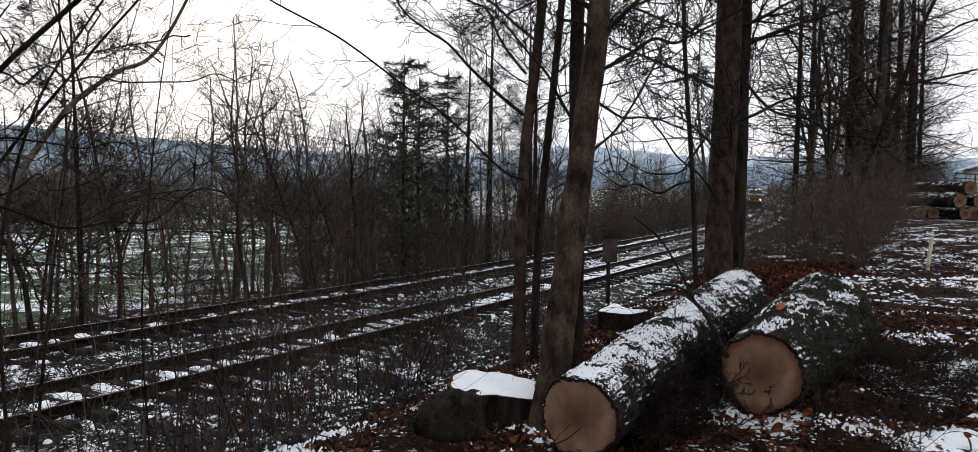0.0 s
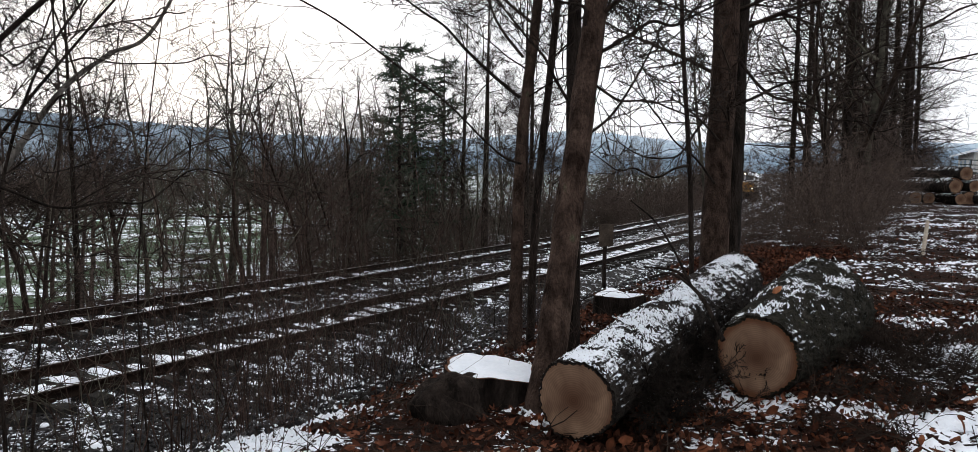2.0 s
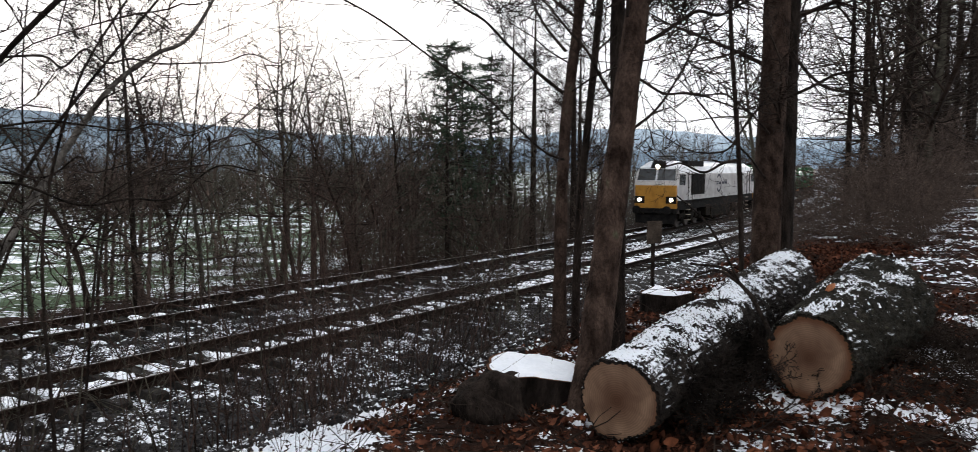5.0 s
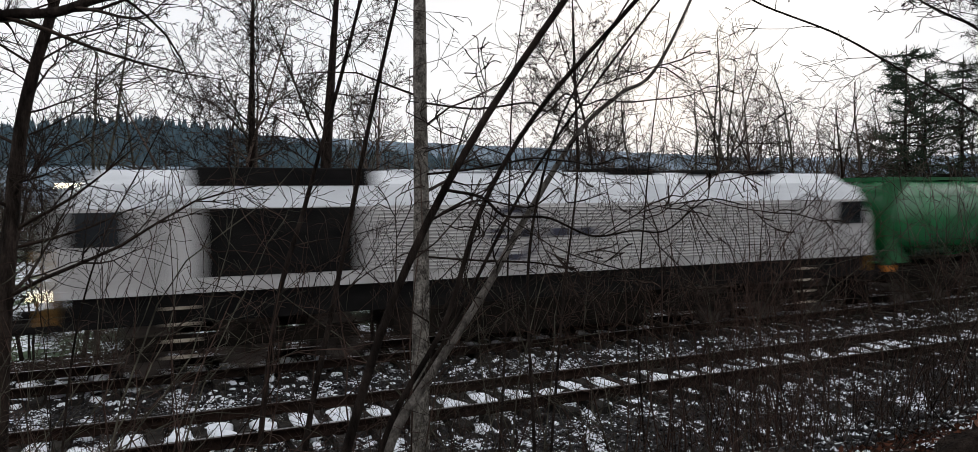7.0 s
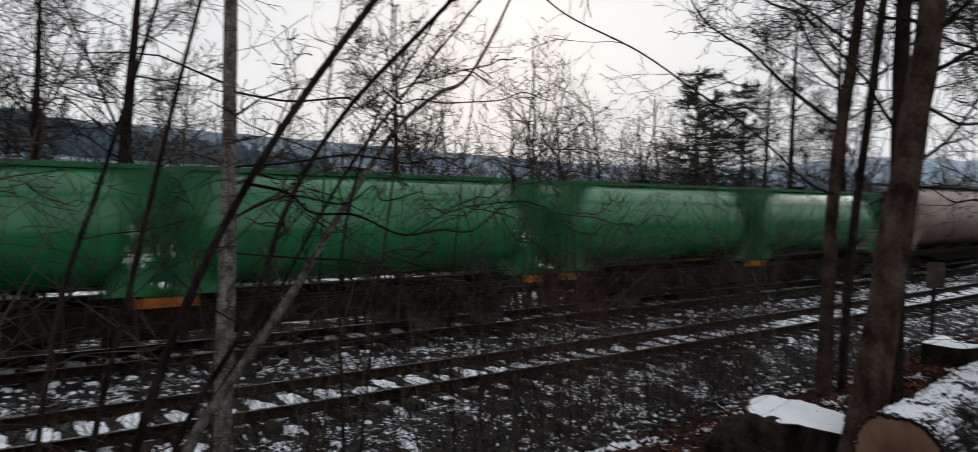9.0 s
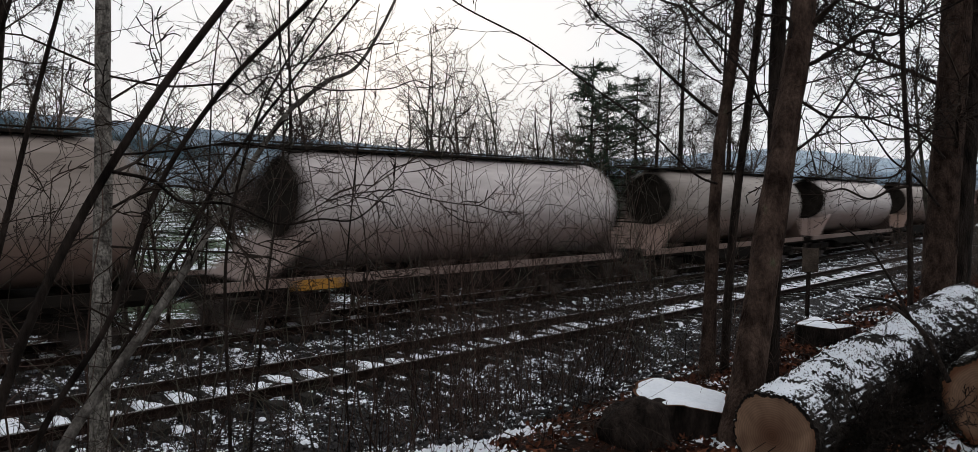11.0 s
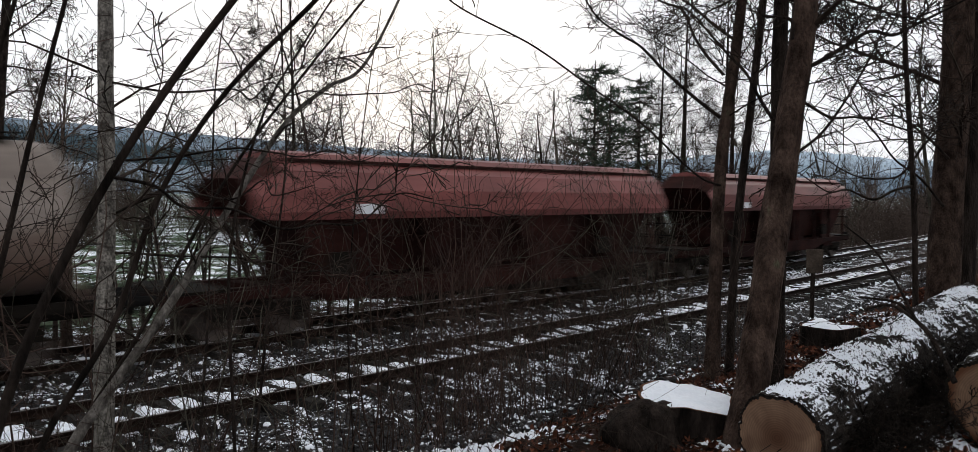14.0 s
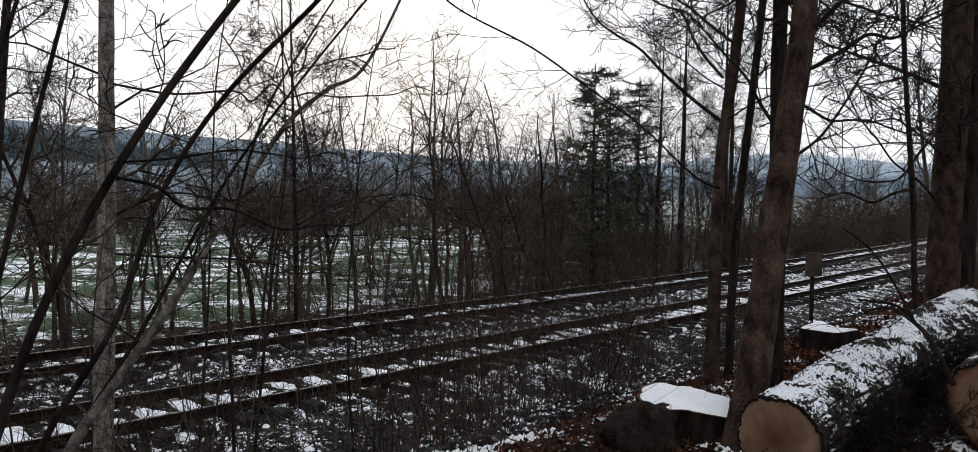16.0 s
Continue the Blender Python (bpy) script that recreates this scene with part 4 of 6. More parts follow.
couple(build_hopper_wagon(18.4, "brown-red hopper wagon with curved roof"), 192.4)


def front_at(t):
    return 153.9 - 22.2 * t if t < 14 else -156.9 - 21.2 * (t - 14)


def motions():
    """The train passes on the far track."""
    for base, mid in TRAIN:
        rows = []
        for i in range(33):
            t = i * 0.5
            u = front_at(t) + mid
            p = W(u, GAP + 0.7525)
            rows.append((t, pose(p.x, p.y, 0.0, 0, 0, math.degrees(heading(u)) + 180)))
        walk(base, rows)


# ---- felled timber by the camera ----
def lumpy_log(name, p, q, r0, r1, label, seed, bark=None, n=96, m=110, taper=0.0, crumbs=0, cover=0.0):
    """A felled log: plated bark, sawn ends, taper narrows the lower half, crumbs of snow lie on top."""
    base = new(name)
    base.location = p
    d = Vector(q) - Vector(p)
    base.rotation_mode = "QUATERNION"
    base.rotation_quaternion = d.to_track_quat("X", "Z")
    tagged(base, label, "log", "felled logs")
    L = d.length
    v, f = [], []
    for i in range(m + 1):
        x = L * i / m
        r = r0 + (r1 - r0) * (i / m) ** 0.8
        for j in range(n):
            a = 2 * math.pi * j / n
            c, s = math.cos(a), math.sin(a)
            k = 1 + 0.10 * noise.noise((x * 1.4, c * 1.5 + seed, s * 1.5)) + 0.05 * noise.noise((x * 4, c * 5 + seed, s * 5))
            k += 0.045 * min(1.0, 3.2 * abs(noise.noise((x * 5, c * 11, s * 11 + seed)))) - 0.045 + 0.03 * noise.noise((x * 17, c * 19, s * 19 + seed))
            w = 1 - taper * max(0.0, -s) ** 1.5
            v.append((x, r * k * c * w, r * k * s))
    for i in range(m):
        for j in range(n):
            a, b = i * n + j, i * n + (j + 1) % n
            f.append((a, b, b + n, a + n))
    skin = len(v)
    for i in (0, m):
        b0 = len(v)
        v += [(x + (0.006 if i else -0.006), y * 0.92, z * 0.92) for x, y, z in v[i * n:(i + 1) * n]]
        f += [(i * n + j, b0 + j, b0 + (j + 1) % n, i * n + (j + 1) % n) if i else (i * n + j, i * n + (j + 1) % n, b0 + (j + 1) % n, b0 + j) for j in range(n)]
    put("bark", mesh_np("bark", v, f, True), bark or M_LOGBARK, base)
    for i, x in ((0, -0.009), (m, L + 0.009)):
        ring = [(x, y * 0.93, z * 0.93) for _, y, z in v[i * n:(i + 1) * n]]
        bm = bmesh.new()
        c = bm.verts.new((x - 0.002 if i == 0 else x + 0.002, 0, 0))
        vs = [bm.verts.new(q_) for q_ in ring]
        for j in range(n):
            bm.faces.new((c, vs[j], vs[(j + 1) % n]) if i else (c, vs[(j + 1) % n], vs[j]))
        part("cut_end", bm, M_END, base, "pale sawn end grain")
    if crumbs:
        rng = random.Random(seed)
        cv, cf = [], []
        while crumbs:
            crumbs -= 1
            i, a = rng.randrange(1, m), rng.gauss(math.pi * 0.52, 0.5)
            x, y, z = v[i * n + int(a / (2 * math.pi) * n) % n]
            if noise.noise((x * 2.3 + seed, y * 5, z * 5)) + 0.6 * noise.noise((x * 9, y * 9, z * 9)) + 0.5 * noise.noise((x * 31, y * 31, z * 31)) < cover + 0.5 * abs(a - math.pi * 0.52):
                continue
            b, t, h, rr = len(cv), rng.uniform(0, 6.28), rng.uniform(0.004, 0.014), rng.uniform(0.004, 0.015)
            for k in range(6):
                e = rr * rng.uniform(0.6, 1.35)
                cv.append((x + e * math.cos(t + k * 1.047), y * 0.99 + e * math.sin(t + k * 1.047), z - 0.012 - 0.3 * e * abs(y) / r0))
            cv.append((x, y, z + h))
            cf += [(b + k, b + (k + 1) % 6, b + 6) for k in range(6)]
        tagged(put("snow_crust", mesh_np("snow_crust", cv, cf, True), M_SNOW, base, "broken crust of white snow"), kind="stuff")
    return base


def stump(name, p, r, h, tilt, label, seed):
    base = new(name)
    base.location = p
    base.rotation_euler = tilt
    tagged(base, label, "tree stump", "stumps")
    n, m = 48, 14
    v, f = [], []
    for i in range(m + 1):
        t = i / m
        flare = 1 + 0.35 * (1 - t) ** 3
        for j in range(n):
            a = 2 * math.pi * j / n
            c, s = math.cos(a), math.sin(a)
            top = h * (1 + 0.12 * noise.noise((c * 1.1 + seed, s * 1.1, 4)))
            z = -0.25 + (top + 0.25) * t
            k = flare * (1 + 0.20 * noise.noise((c * 1.3 + seed, s * 1.3, 0.3 * z)) + 0.08 * noise.noise((c * 5 + seed, s * 5, z * 2)) - 0.05 * abs(noise.noise((c * 14, s * 14, z + seed))))
            v.append((r * k * c, r * k * s, z))
    for i in range(m):
        for j in range(n):
            a, b = i * n + j, i * n + (j + 1) % n
            f.append((a, b, b + n, a + n))
    put("bark", mesh_np("bark", v, f, True), M_BARK, base)
    top = v[m * n:]
    for nm, sc, dz, material in (("cut_top", 0.99, 0.002, M_END), ("snow_cap", 0.93, 0.014, M_SNOW)):
        bm = bmesh.new()
        vs = [bm.verts.new((x * sc, y * sc, z + 0.002)) for x, y, z in top]
        vi = [bm.verts.new((x * sc * 0.9, y * sc * 0.9, z + dz)) for x, y, z in top]
        c = bm.verts.new((0, 0, sum(q_[2] for q_ in top) / n + dz * 1.1))
        for j in range(n):
            k = (j + 1) % n
            bm.faces.new((vs[j], vs[k], vi[k], vi[j]))
            bm.faces.new((vi[j], vi[k], c))
        part(nm, bm, material, base, smooth=(nm == "snow_cap"))
    return base


lumpy_log("log", (0.50, 4.14, 2.10), (2.50, 7.70, 2.28), 0.225, 0.27, "long snow-dusted log with a pale sawn end", 3, None, 170, 300, 0.0, 14000, -0.10)
lumpy_log("log", (1.70, 4.79, 2.19), (2.74, 6.31, 2.24), 0.262, 0.40, "thick rough-barked mossy log with a ringed sawn end", 11, M_MOSSBARK, 170, 180, 0.22, 5000, 0.22)
broad = stump("tree_stump", (0.05, 4.98, 1.755), 0.31, 0.31, (0.07, 0.05, 0.4), "broad old tree stump with a snow-covered top", 5)
v_, f_ = [], []
for i in range(17):
    for j in range(28):
        a_, e_ = 2 * math.pi * j / 28, math.pi * i / 16
        x_, y_, z_ = math.sin(e_) * math.cos(a_), math.sin(e_) * math.sin(a_), math.cos(e_)
        k_ = 1 + 0.35 * noise.noise((x_ * 1.5, y_ * 1.5, z_ * 1.5)) + 0.06 * noise.noise((x_ * 8, y_ * 8, z_ * 8))
        v_.append((-0.30 + 0.25 * x_ * k_, -0.14 + 0.22 * y_ * k_, 0.08 + 0.25 * z_ * k_))
for i in range(16):
    for j in range(28):
        f_.append((i * 28 + j, (i + 1) * 28 + j, (i + 1) * 28 + (j + 1) % 28, i * 28 + (j + 1) % 28))
put("rotten_burr", mesh_np("rotten_burr", v_, f_, True), M_BARK, broad, "dark rotten burr on the stump's side")
stump("tree_stump", (1.35, 7.64, 1.71), 0.25, 0.42, (0.0, 0.03, 1.4), "dark tree stump with a thin cap of snow", 9)


# ---- trees ----
def tube_path(pts, radii, sides=12, rough=0.05, seed=0):
    """A round trunk through points, with an uneven skin."""
    pts = [Vector(p) for p in pts]
    # finer points by Catmull-Rom
    fine, rr = [], []
    ext = [2 * pts[0] - pts[1]] + pts + [2 * pts[-1] - pts[-2]]
    for i in range(1, len(ext) - 2):
        for k in range(14):
            t = k / 14
            a, b, c, d = ext[i - 1], ext[i], ext[i + 1], ext[i + 2]
            fine.append(0.5 * ((2 * b) + (c - a) * t + (2 * a - 5 * b + 4 * c - d) * t * t + (3 * b - a - 3 * c + d) * t ** 3))
            rr.append(radii[i - 1] + (radii[i] - radii[i - 1]) * t)
    fine.append(pts[-1])
    rr.append(radii[-1])
    v, f = [], []
    for i, (p, r) in enumerate(zip(fine, rr)):
        d = (fine[min(i + 1, len(fine) - 1)] - fine[max(i - 1, 0)]).normalized()
        s = d.cross(Vector((0.3, 1, 0.1))).normalized()
        w = d.cross(s)
        for j in range(sides):
            a = 2 * math.pi * j / sides
            k = 1 + rough * noise.noise((math.cos(a) * 2 + seed, math.sin(a) * 2, p.z * 3)) + rough * 0.5 * noise.noise((math.cos(a) * 6 + seed, math.sin(a) * 6, p.z * 5))
            v.append((p + r * k * (math.cos(a) * s + math.sin(a) * w))[:])
    for i in range(len(fine) - 1):
        for j in range(sides):
            a, b = i * sides + j, i * sides + (j + 1) % sides
            f.append((a, b, b + sides, a + sides))
    return mesh_np("trunk", v, f, True), fine, rr


#            steps wobble lift kids angle ratio bare
BRANCHY = [(7, 0.10, 0.03, 1.6, 50, 0.55, 0.2), (5, 0.13, 0.03, 1.5, 45, 0.55, 0.15), (4, 0.16, 0.02, 1.0, 42, 0.6, 0.1), (3, 0.18, 0.0, 0, 40, 0.5, 0.1), 0.0035]


def big_tree(name, pts, radii, label, bark, twig, seed, branches, spec, blen, first=0.2, category="tree", sides=22, droop=0.0):
    """A tree along a given trunk: its base stands at the first point; branches leave the trunk above the share first."""
    rng = random.Random(seed)
    pts = [Vector(p) for p in pts]
    drop = pts[0].z - height(pts[0].x, pts[0].y)[0]
    if drop > -0.05:
        way = (pts[0] - pts[1]).normalized()
        foot = pts[0] + Vector((way.x, way.y, 0)) * drop * 0.5
        pts = [Vector((foot.x, foot.y, height(foot.x, foot.y)[0] - 0.12))] + pts
        radii = [radii[0] * 1.12] + list(radii)
    base = new(name)
    org = pts[0]
    base.location = org
    tagged(base, label, category, "trees")
    me, fine, rr = tube_path([Vector(p) - org for p in pts], radii, sides, 0.12, seed)
    put("trunk", me, bark, base)
    segs = []
    n = len(fine) - 1
    for i in range(branches):
        t = first + (1 - first) * (i + rng.random()) / branches
        k = min(int(t * n), n - 1)
        p = fine[k].lerp(fine[k + 1], t * n - k)
        a = rng.uniform(0, 6.283)
        up = rng.uniform(0.15, 0.75) - droop
        d = unit((math.cos(a), math.sin(a), up))
        grow(segs, rng, p[:], d, blen * rng.uniform(0.6, 1.25) * (1.15 - 0.6 * t), min(rr[k] * rng.uniform(0.18, 0.38), 0.03), 0, spec)
    if segs:
        tagged(put("crown", tubes("crown", segs), twig, base), kind="stuff")
    return base


def limb(base, pts, r0, r1, seed, twigs, blen, spec, twig, bark):
    """A limb of a tree through world points, with side twigs."""
    rng = random.Random(seed)
    org = base.location
    pts = [Vector(p) - org for p in pts]
    more = [pts[0]]
    for p, q in zip(pts[:-1], pts[1:]):
        more += [p.lerp(q, 0.5) + Vector((rng.gauss(0, 0.03), rng.gauss(0, 0.03), rng.gauss(0, 0.035))), q]
    pts = more
    r0, r1 = r0 * 0.75, r1 * 0.7
    radii = [float(r) for r in np.linspace(r0, r1, len(pts))]
    me, fine, rr = tube_path(pts, radii, 8, 0.1, seed)
    ob = put("limb", me, bark, base)
    segs = []
    n = len(fine) - 1
    for i in range(twigs):
        k = int((0.1 + 0.9 * (i + rng.random()) / twigs) * n * 0.999)
        ax = (fine[k + 1] - fine[k]).normalized()
        d = unit((ax.x + rng.gauss(0, 0.7), ax.y + rng.gauss(0, 0.7), ax.z + rng.gauss(0.1, 0.7)))
        grow(segs, rng, fine[k][:], d, blen * rng.uniform(0.5, 1.2), rr[k] * 0.5, 0, spec)
    if segs:
        tagged(put("twig_spray", tubes("twig_spray", segs), twig, ob), kind="stuff")


FINE = [(5, 0.14, 0.03, 1.0, 45, 0.55, 0.2), (4, 0.16, 0.02, 0.8, 42, 0.55, 0.1), (3, 0.18, 0.0, 0, 40, 0.5, 0.1), 0.0016]
TWIGGY = [(6, 0.10, 0.0, 1.2, 48, 0.5, 0.15), (4, 0.16, 0.0, 0.9, 42, 0.55, 0.1), (3, 0.18, 0.0, 0, 40, 0.5, 0.1), 0.0042]

t_a = big_tree("tall_tree", [(2.60, 8.60, 1.7), (2.64, 8.62, 3.2), (2.68, 8.70, 5.4), (2.75, 8.8, 9), (2.8, 8.9, 14)], [0.22, 0.185, 0.175, 0.15, 0.08], "tall dark tree with furrowed bark and bare branches", M_BARK, M_TWIG, 21, 10, BRANCHY, 2.2, 0.3)
t_a2 = big_tree("tall_tree", [(2.45, 8.35, 1.7), (2.49, 8.40, 3.2), (2.56, 8.50, 5.4), (2.5, 8.6, 9), (2.4, 8.6, 13)], [0.16, 0.14, 0.13, 0.10, 0.05], "slim dark trunk close beside a thicker one", M_BARKB, M_TWIG, 22, 6, BRANCHY, 1.8, 0.35)
t_b = big_tree("leaning_tree", [(0.34, 4.66, 1.65), (0.42, 4.72, 2.2), (0.56, 4.87, 3.33), (0.66, 4.92, 4.2), (0.74, 4.98, 5.2), (1.0, 5.2, 8.5), (1.2, 5.4, 11)], [0.120, 0.096, 0.081, 0.070, 0.062, 0.045, 0.02], "leaning smooth brown tree with mossy bark", M_BARKB, M_TWIG, 23, 9, BRANCHY, 1.8, 0.45)
t_c = big_tree("slim_tree", [(0.27, 6.33, 1.6), (0.28, 6.40, 2.5), (0.31, 6.49, 3.58), (0.44, 6.61, 4.87), (0.6, 6.8, 7.5), (0.7, 7, 10)], [0.068, 0.052, 0.045, 0.040, 0.03, 0.01], "slim bare tree with reddish-brown bark", M_BARKB, M_TWIG, 24, 10, BRANCHY, 1.8, 0.42)
t_c2 = big_tree("slim_tree", [(0.41, 6.63, 1.6), (0.45, 6.65, 3.0), (0.62, 6.79, 4.91), (0.8, 7, 7.5), (0.9, 7.1, 9)], [0.038, 0.033, 0.029, 0.022, 0.01], "thin bare tree leaning on its neighbour", M_BARK, M_TWIG, 25, 9, BRANCHY, 1.6, 0.4)
t_d = big_tree("slim_tree", [(0.70, 6.04, 1.65), (0.70, 6.15, 3.2), (0.70, 6.30, 4.8), (0.75, 6.4, 7), (0.8, 6.5, 10)], [0.07, 0.06, 0.054, 0.04, 0.01], "slim dark tree with bare branches", M_BARK, M_TWIG, 26, 9, BRANCHY, 1.8, 0.4)
t_e = big_tree("slim_tree", [(2.12, 7.85, 1.7), (2.05, 7.82, 3.2), (1.89, 7.77, 5.15), (1.85, 7.8, 8)], [0.028, 0.024, 0.020, 0.010], "thin straight sapling with dark bark", M_BARK, M_TWIG, 27, 8, BRANCHY, 1.4, 0.4)
t_f = big_tree("birch_tree", [(-3.02, 3.62, 0.9), (-3.03, 3.66, 2.0), (-3.08, 3.76, 3.1), (-3.15, 3.85, 4.15), (-3.2, 3.95, 6.5), (-3.15, 4.0, 8)], [0.066, 0.056, 0.047, 0.040, 0.027, 0.012], "young pale-barked birch with bare branches", M_BIRCH, M_TWIG, 28, 12, FINE, 1.4, 0.4)
t_g = big_tree("leaning_sapling", [(-1.26, 1.10, 2.45), (-1.22, 1.21, 2.87), (-1.17, 1.30, 3.14), (-1.05, 1.38, 3.42), (-0.87, 1.44, 3.69), (-0.60, 1.48, 4.0), (-0.2, 1.55, 4.5)], [0.0105, 0.010, 0.009, 0.008, 0.007, 0.0055, 0.003], "thin dark leaning sapling with bare twigs", M_BARK, M_TWIG, 29, 7, FINE, 0.5, 0.35)
t_h = big_tree("leaning_sapling", [(-1.32, 1.30, 2.45), (-1.29, 1.38, 2.76), (-1.20, 1.49, 3.01), (-1.12, 1.54, 3.29), (-0.99, 1.58, 3.51), (-0.78, 1.61, 3.72), (-0.5, 1.62, 3.98), (0.0, 1.65, 4.5)], [0.0075, 0.007, 0.0064, 0.006, 0.0055, 0.005, 0.0042, 0.002], "thin dark leaning sapling with bare twigs", M_BARK, M_TWIG, 30, 7, FINE, 0.5, 0.3)
t_i = big_tree("leaning_tree", [(-2.85, 3.05, 1.7), (-2.81, 3.17, 2.05), (-2.74, 3.44, 2.36), (-2.62, 3.78, 2.78), (-2.50, 4.05, 3.20), (-2.25, 4.25, 3.70), (-2.06, 4.40, 3.92), (-1.86, 4.56, 4.12), (-1.5, 4.75, 5.0)], [0.030, 0.028, 0.025, 0.022, 0.019, 0.015, 0.012, 0.010, 0.005], "grey leaning young tree with spreading bare twigs", M_BIRCHD, M_TWIG, 33, 16, FINE, 1.3, 0.35)
for k, pts in enumerate(([(-3.14, 3.84, 3.9), (-2.39, 3.90, 3.85), (-2.15, 3.89, 3.88), (-1.92, 3.88, 3.83), (-1.62, 3.89, 3.81), (-1.32, 3.87, 3.85), (-1.11, 3.81, 3.87)], [(-3.1, 3.8, 3.45), (-2.40, 3.92, 3.53), (-2.09, 3.87, 3.50), (-1.77, 3.81, 3.51), (-1.44, 3.73, 3.50)], [(-3.08, 3.78, 3.15), (-2.41, 3.92, 3.25), (-2.08, 3.77, 3.28), (-1.76, 3.60, 3.33)], [(-3.06, 3.75, 2.95), (-2.41, 3.90, 2.93), (-2.10, 3.85, 2.91), (-1.79, 3.78, 2.89), (-1.54, 3.67, 2.89)])):
    limb(t_f, pts, 0.009, 0.003, 350 + k, 9, 0.45, FINE, M_TWIG, M_BARK)
limb(t_g, [(-1.10, 1.37, 3.33), (-1.03, 1.50, 3.27), (-0.89, 1.66, 3.22), (-0.76, 1.80, 3.23), (-0.61, 1.92, 3.29)], 0.0052, 0.0022, 360, 8, 0.3, FINE, M_TWIG, M_BARK)
limb(t_c, [(0.30, 6.42, 3.38), (0.0, 6.0, 3.55), (-0.59, 5.13, 4.0), (-1.21, 4.33, 4.33), (-1.6, 3.8, 4.6)], 0.013, 0.005, 31, 14, 0.5, FINE, M_TWIG, M_BARK)


limb(t_b, [(0.67, 4.85, 4.05), (0.89, 4.89, 4.16), (1.15, 4.92, 4.22), (1.43, 4.91, 4.36), (1.74, 4.85, 4.59)], 0.018, 0.006, 301, 9, 0.6, FINE, M_TWIG, M_BARK)
limb(t_b, [(0.67, 4.88, 3.85), (0.88, 4.97, 3.76), (1.09, 5.04, 3.76), (1.36, 5.10, 3.68), (1.60, 5.14, 3.73)], 0.012, 0.004, 302, 9, 0.45, FINE, M_TWIG, M_BARK)
limb(t_b, [(0.60, 4.84, 4.20), (0.43, 4.85, 4.35), (0.23, 4.83, 4.61)], 0.014, 0.008, 303, 5, 0.5, FINE, M_TWIG, M_BARK)
limb(t_e, [(1.97, 7.60, 3.40), (1.64, 7.52, 3.28), (1.27, 7.44, 3.34), (0.99, 7.33, 3.51)], 0.018, 0.005, 304, 8, 0.5, FINE, M_TWIG, M_BARK)
limb(t_c, [(0.29, 6.47, 3.91), (-0.13, 6.33, 4.25), (-0.47, 6.17, 4.52), (-0.78, 5.97, 4.85)], 0.02, 0.008, 305, 8, 0.7, FINE, M_TWIG, M_BARK)
limb(t_c, [(0.31, 6.48, 4.24), (0.07, 6.45, 4.56), (-0.19, 6.41, 4.82), (-0.44, 6.36, 5.05)], 0.016, 0.008, 306, 7, 0.7, FINE, M_TWIG, M_BARK)
limb(t_a, [(2.58, 8.23, 4.02), (3.02, 8.12, 4.24), (3.42, 8.02, 4.30), (3.89, 7.84, 4.59), (4.29, 7.69, 4.63)], 0.022, 0.006, 307, 12, 0.8, FINE, M_TWIG, M_BARK)
limb(t_a, [(2.59, 8.17, 4.50), (2.98, 8.18, 4.12), (3.52, 8.07, 3.90), (3.98, 7.96, 3.77), (4.41, 7.83, 3.80)], 0.024, 0.006, 308, 14, 0.9, FINE, M_TWIG, M_BARK)
limb(t_a, [(2.44, 8.24, 3.67), (2.07, 8.12, 3.98), (1.66, 8.00, 4.03), (1.26, 7.85, 4.25)], 0.018, 0.005, 309, 10, 0.7, FINE, M_TWIG, M_BARK)
limb(t_a, [(2.42, 8.22, 4.05), (2.03, 8.15, 3.53), (1.62, 8.04, 3.49), (1.24, 7.89, 3.76)], 0.018, 0.005, 310, 10, 0.7, FINE, M_TWIG, M_BARK)
limb(t_a2, [(2.36, 8.06, 3.22), (1.93, 8.03, 3.65), (1.59, 7.94, 4.08), (1.29, 7.76, 4.79)], 0.016, 0.005, 311, 10, 0.7, FINE, M_TWIG, M_BARK)
limb(t_d, [(0.68, 6.15, 3.81), (0.45, 6.06, 4.18), (0.20, 5.96, 4.44), (-0.08, 5.86, 4.65)], 0.018, 0.006, 312, 8, 0.7, FINE, M_TWIG, M_BARK)
limb(t_d, [(0.68, 6.16, 3.52), (0.98, 6.21, 3.75), (1.24, 6.23, 4.17), (1.42, 6.22, 4.60)], 0.018, 0.006, 313, 8, 0.7, FINE, M_TWIG, M_BARK)
big_tree("leaning_sapling", [(-3.16, 2.66, 2.67), (-3.09, 2.83, 3.30), (-2.95, 2.94, 3.91), (-2.80, 2.97, 4.37), (-2.60, 2.97, 4.80)], [0.0135, 0.0115, 0.0095, 0.0074, 0.0054], "thin dark leaning sapling with bare twigs", M_BARK, M_TWIG, 321, 12, FINE, 0.8, 0.3)
big_tree("leaning_sapling", [(-3.10, 2.81, 2.06), (-3.10, 3.05, 2.84), (-3.00, 3.19, 3.64), (-2.82, 3.23, 4.32), (-2.62, 3.21, 4.84)], [0.0165, 0.0140, 0.0116, 0.0091, 0.0066], "thin dark leaning sapling with bare twigs", M_BARK, M_TWIG, 322, 13, FINE, 0.8, 0.3)
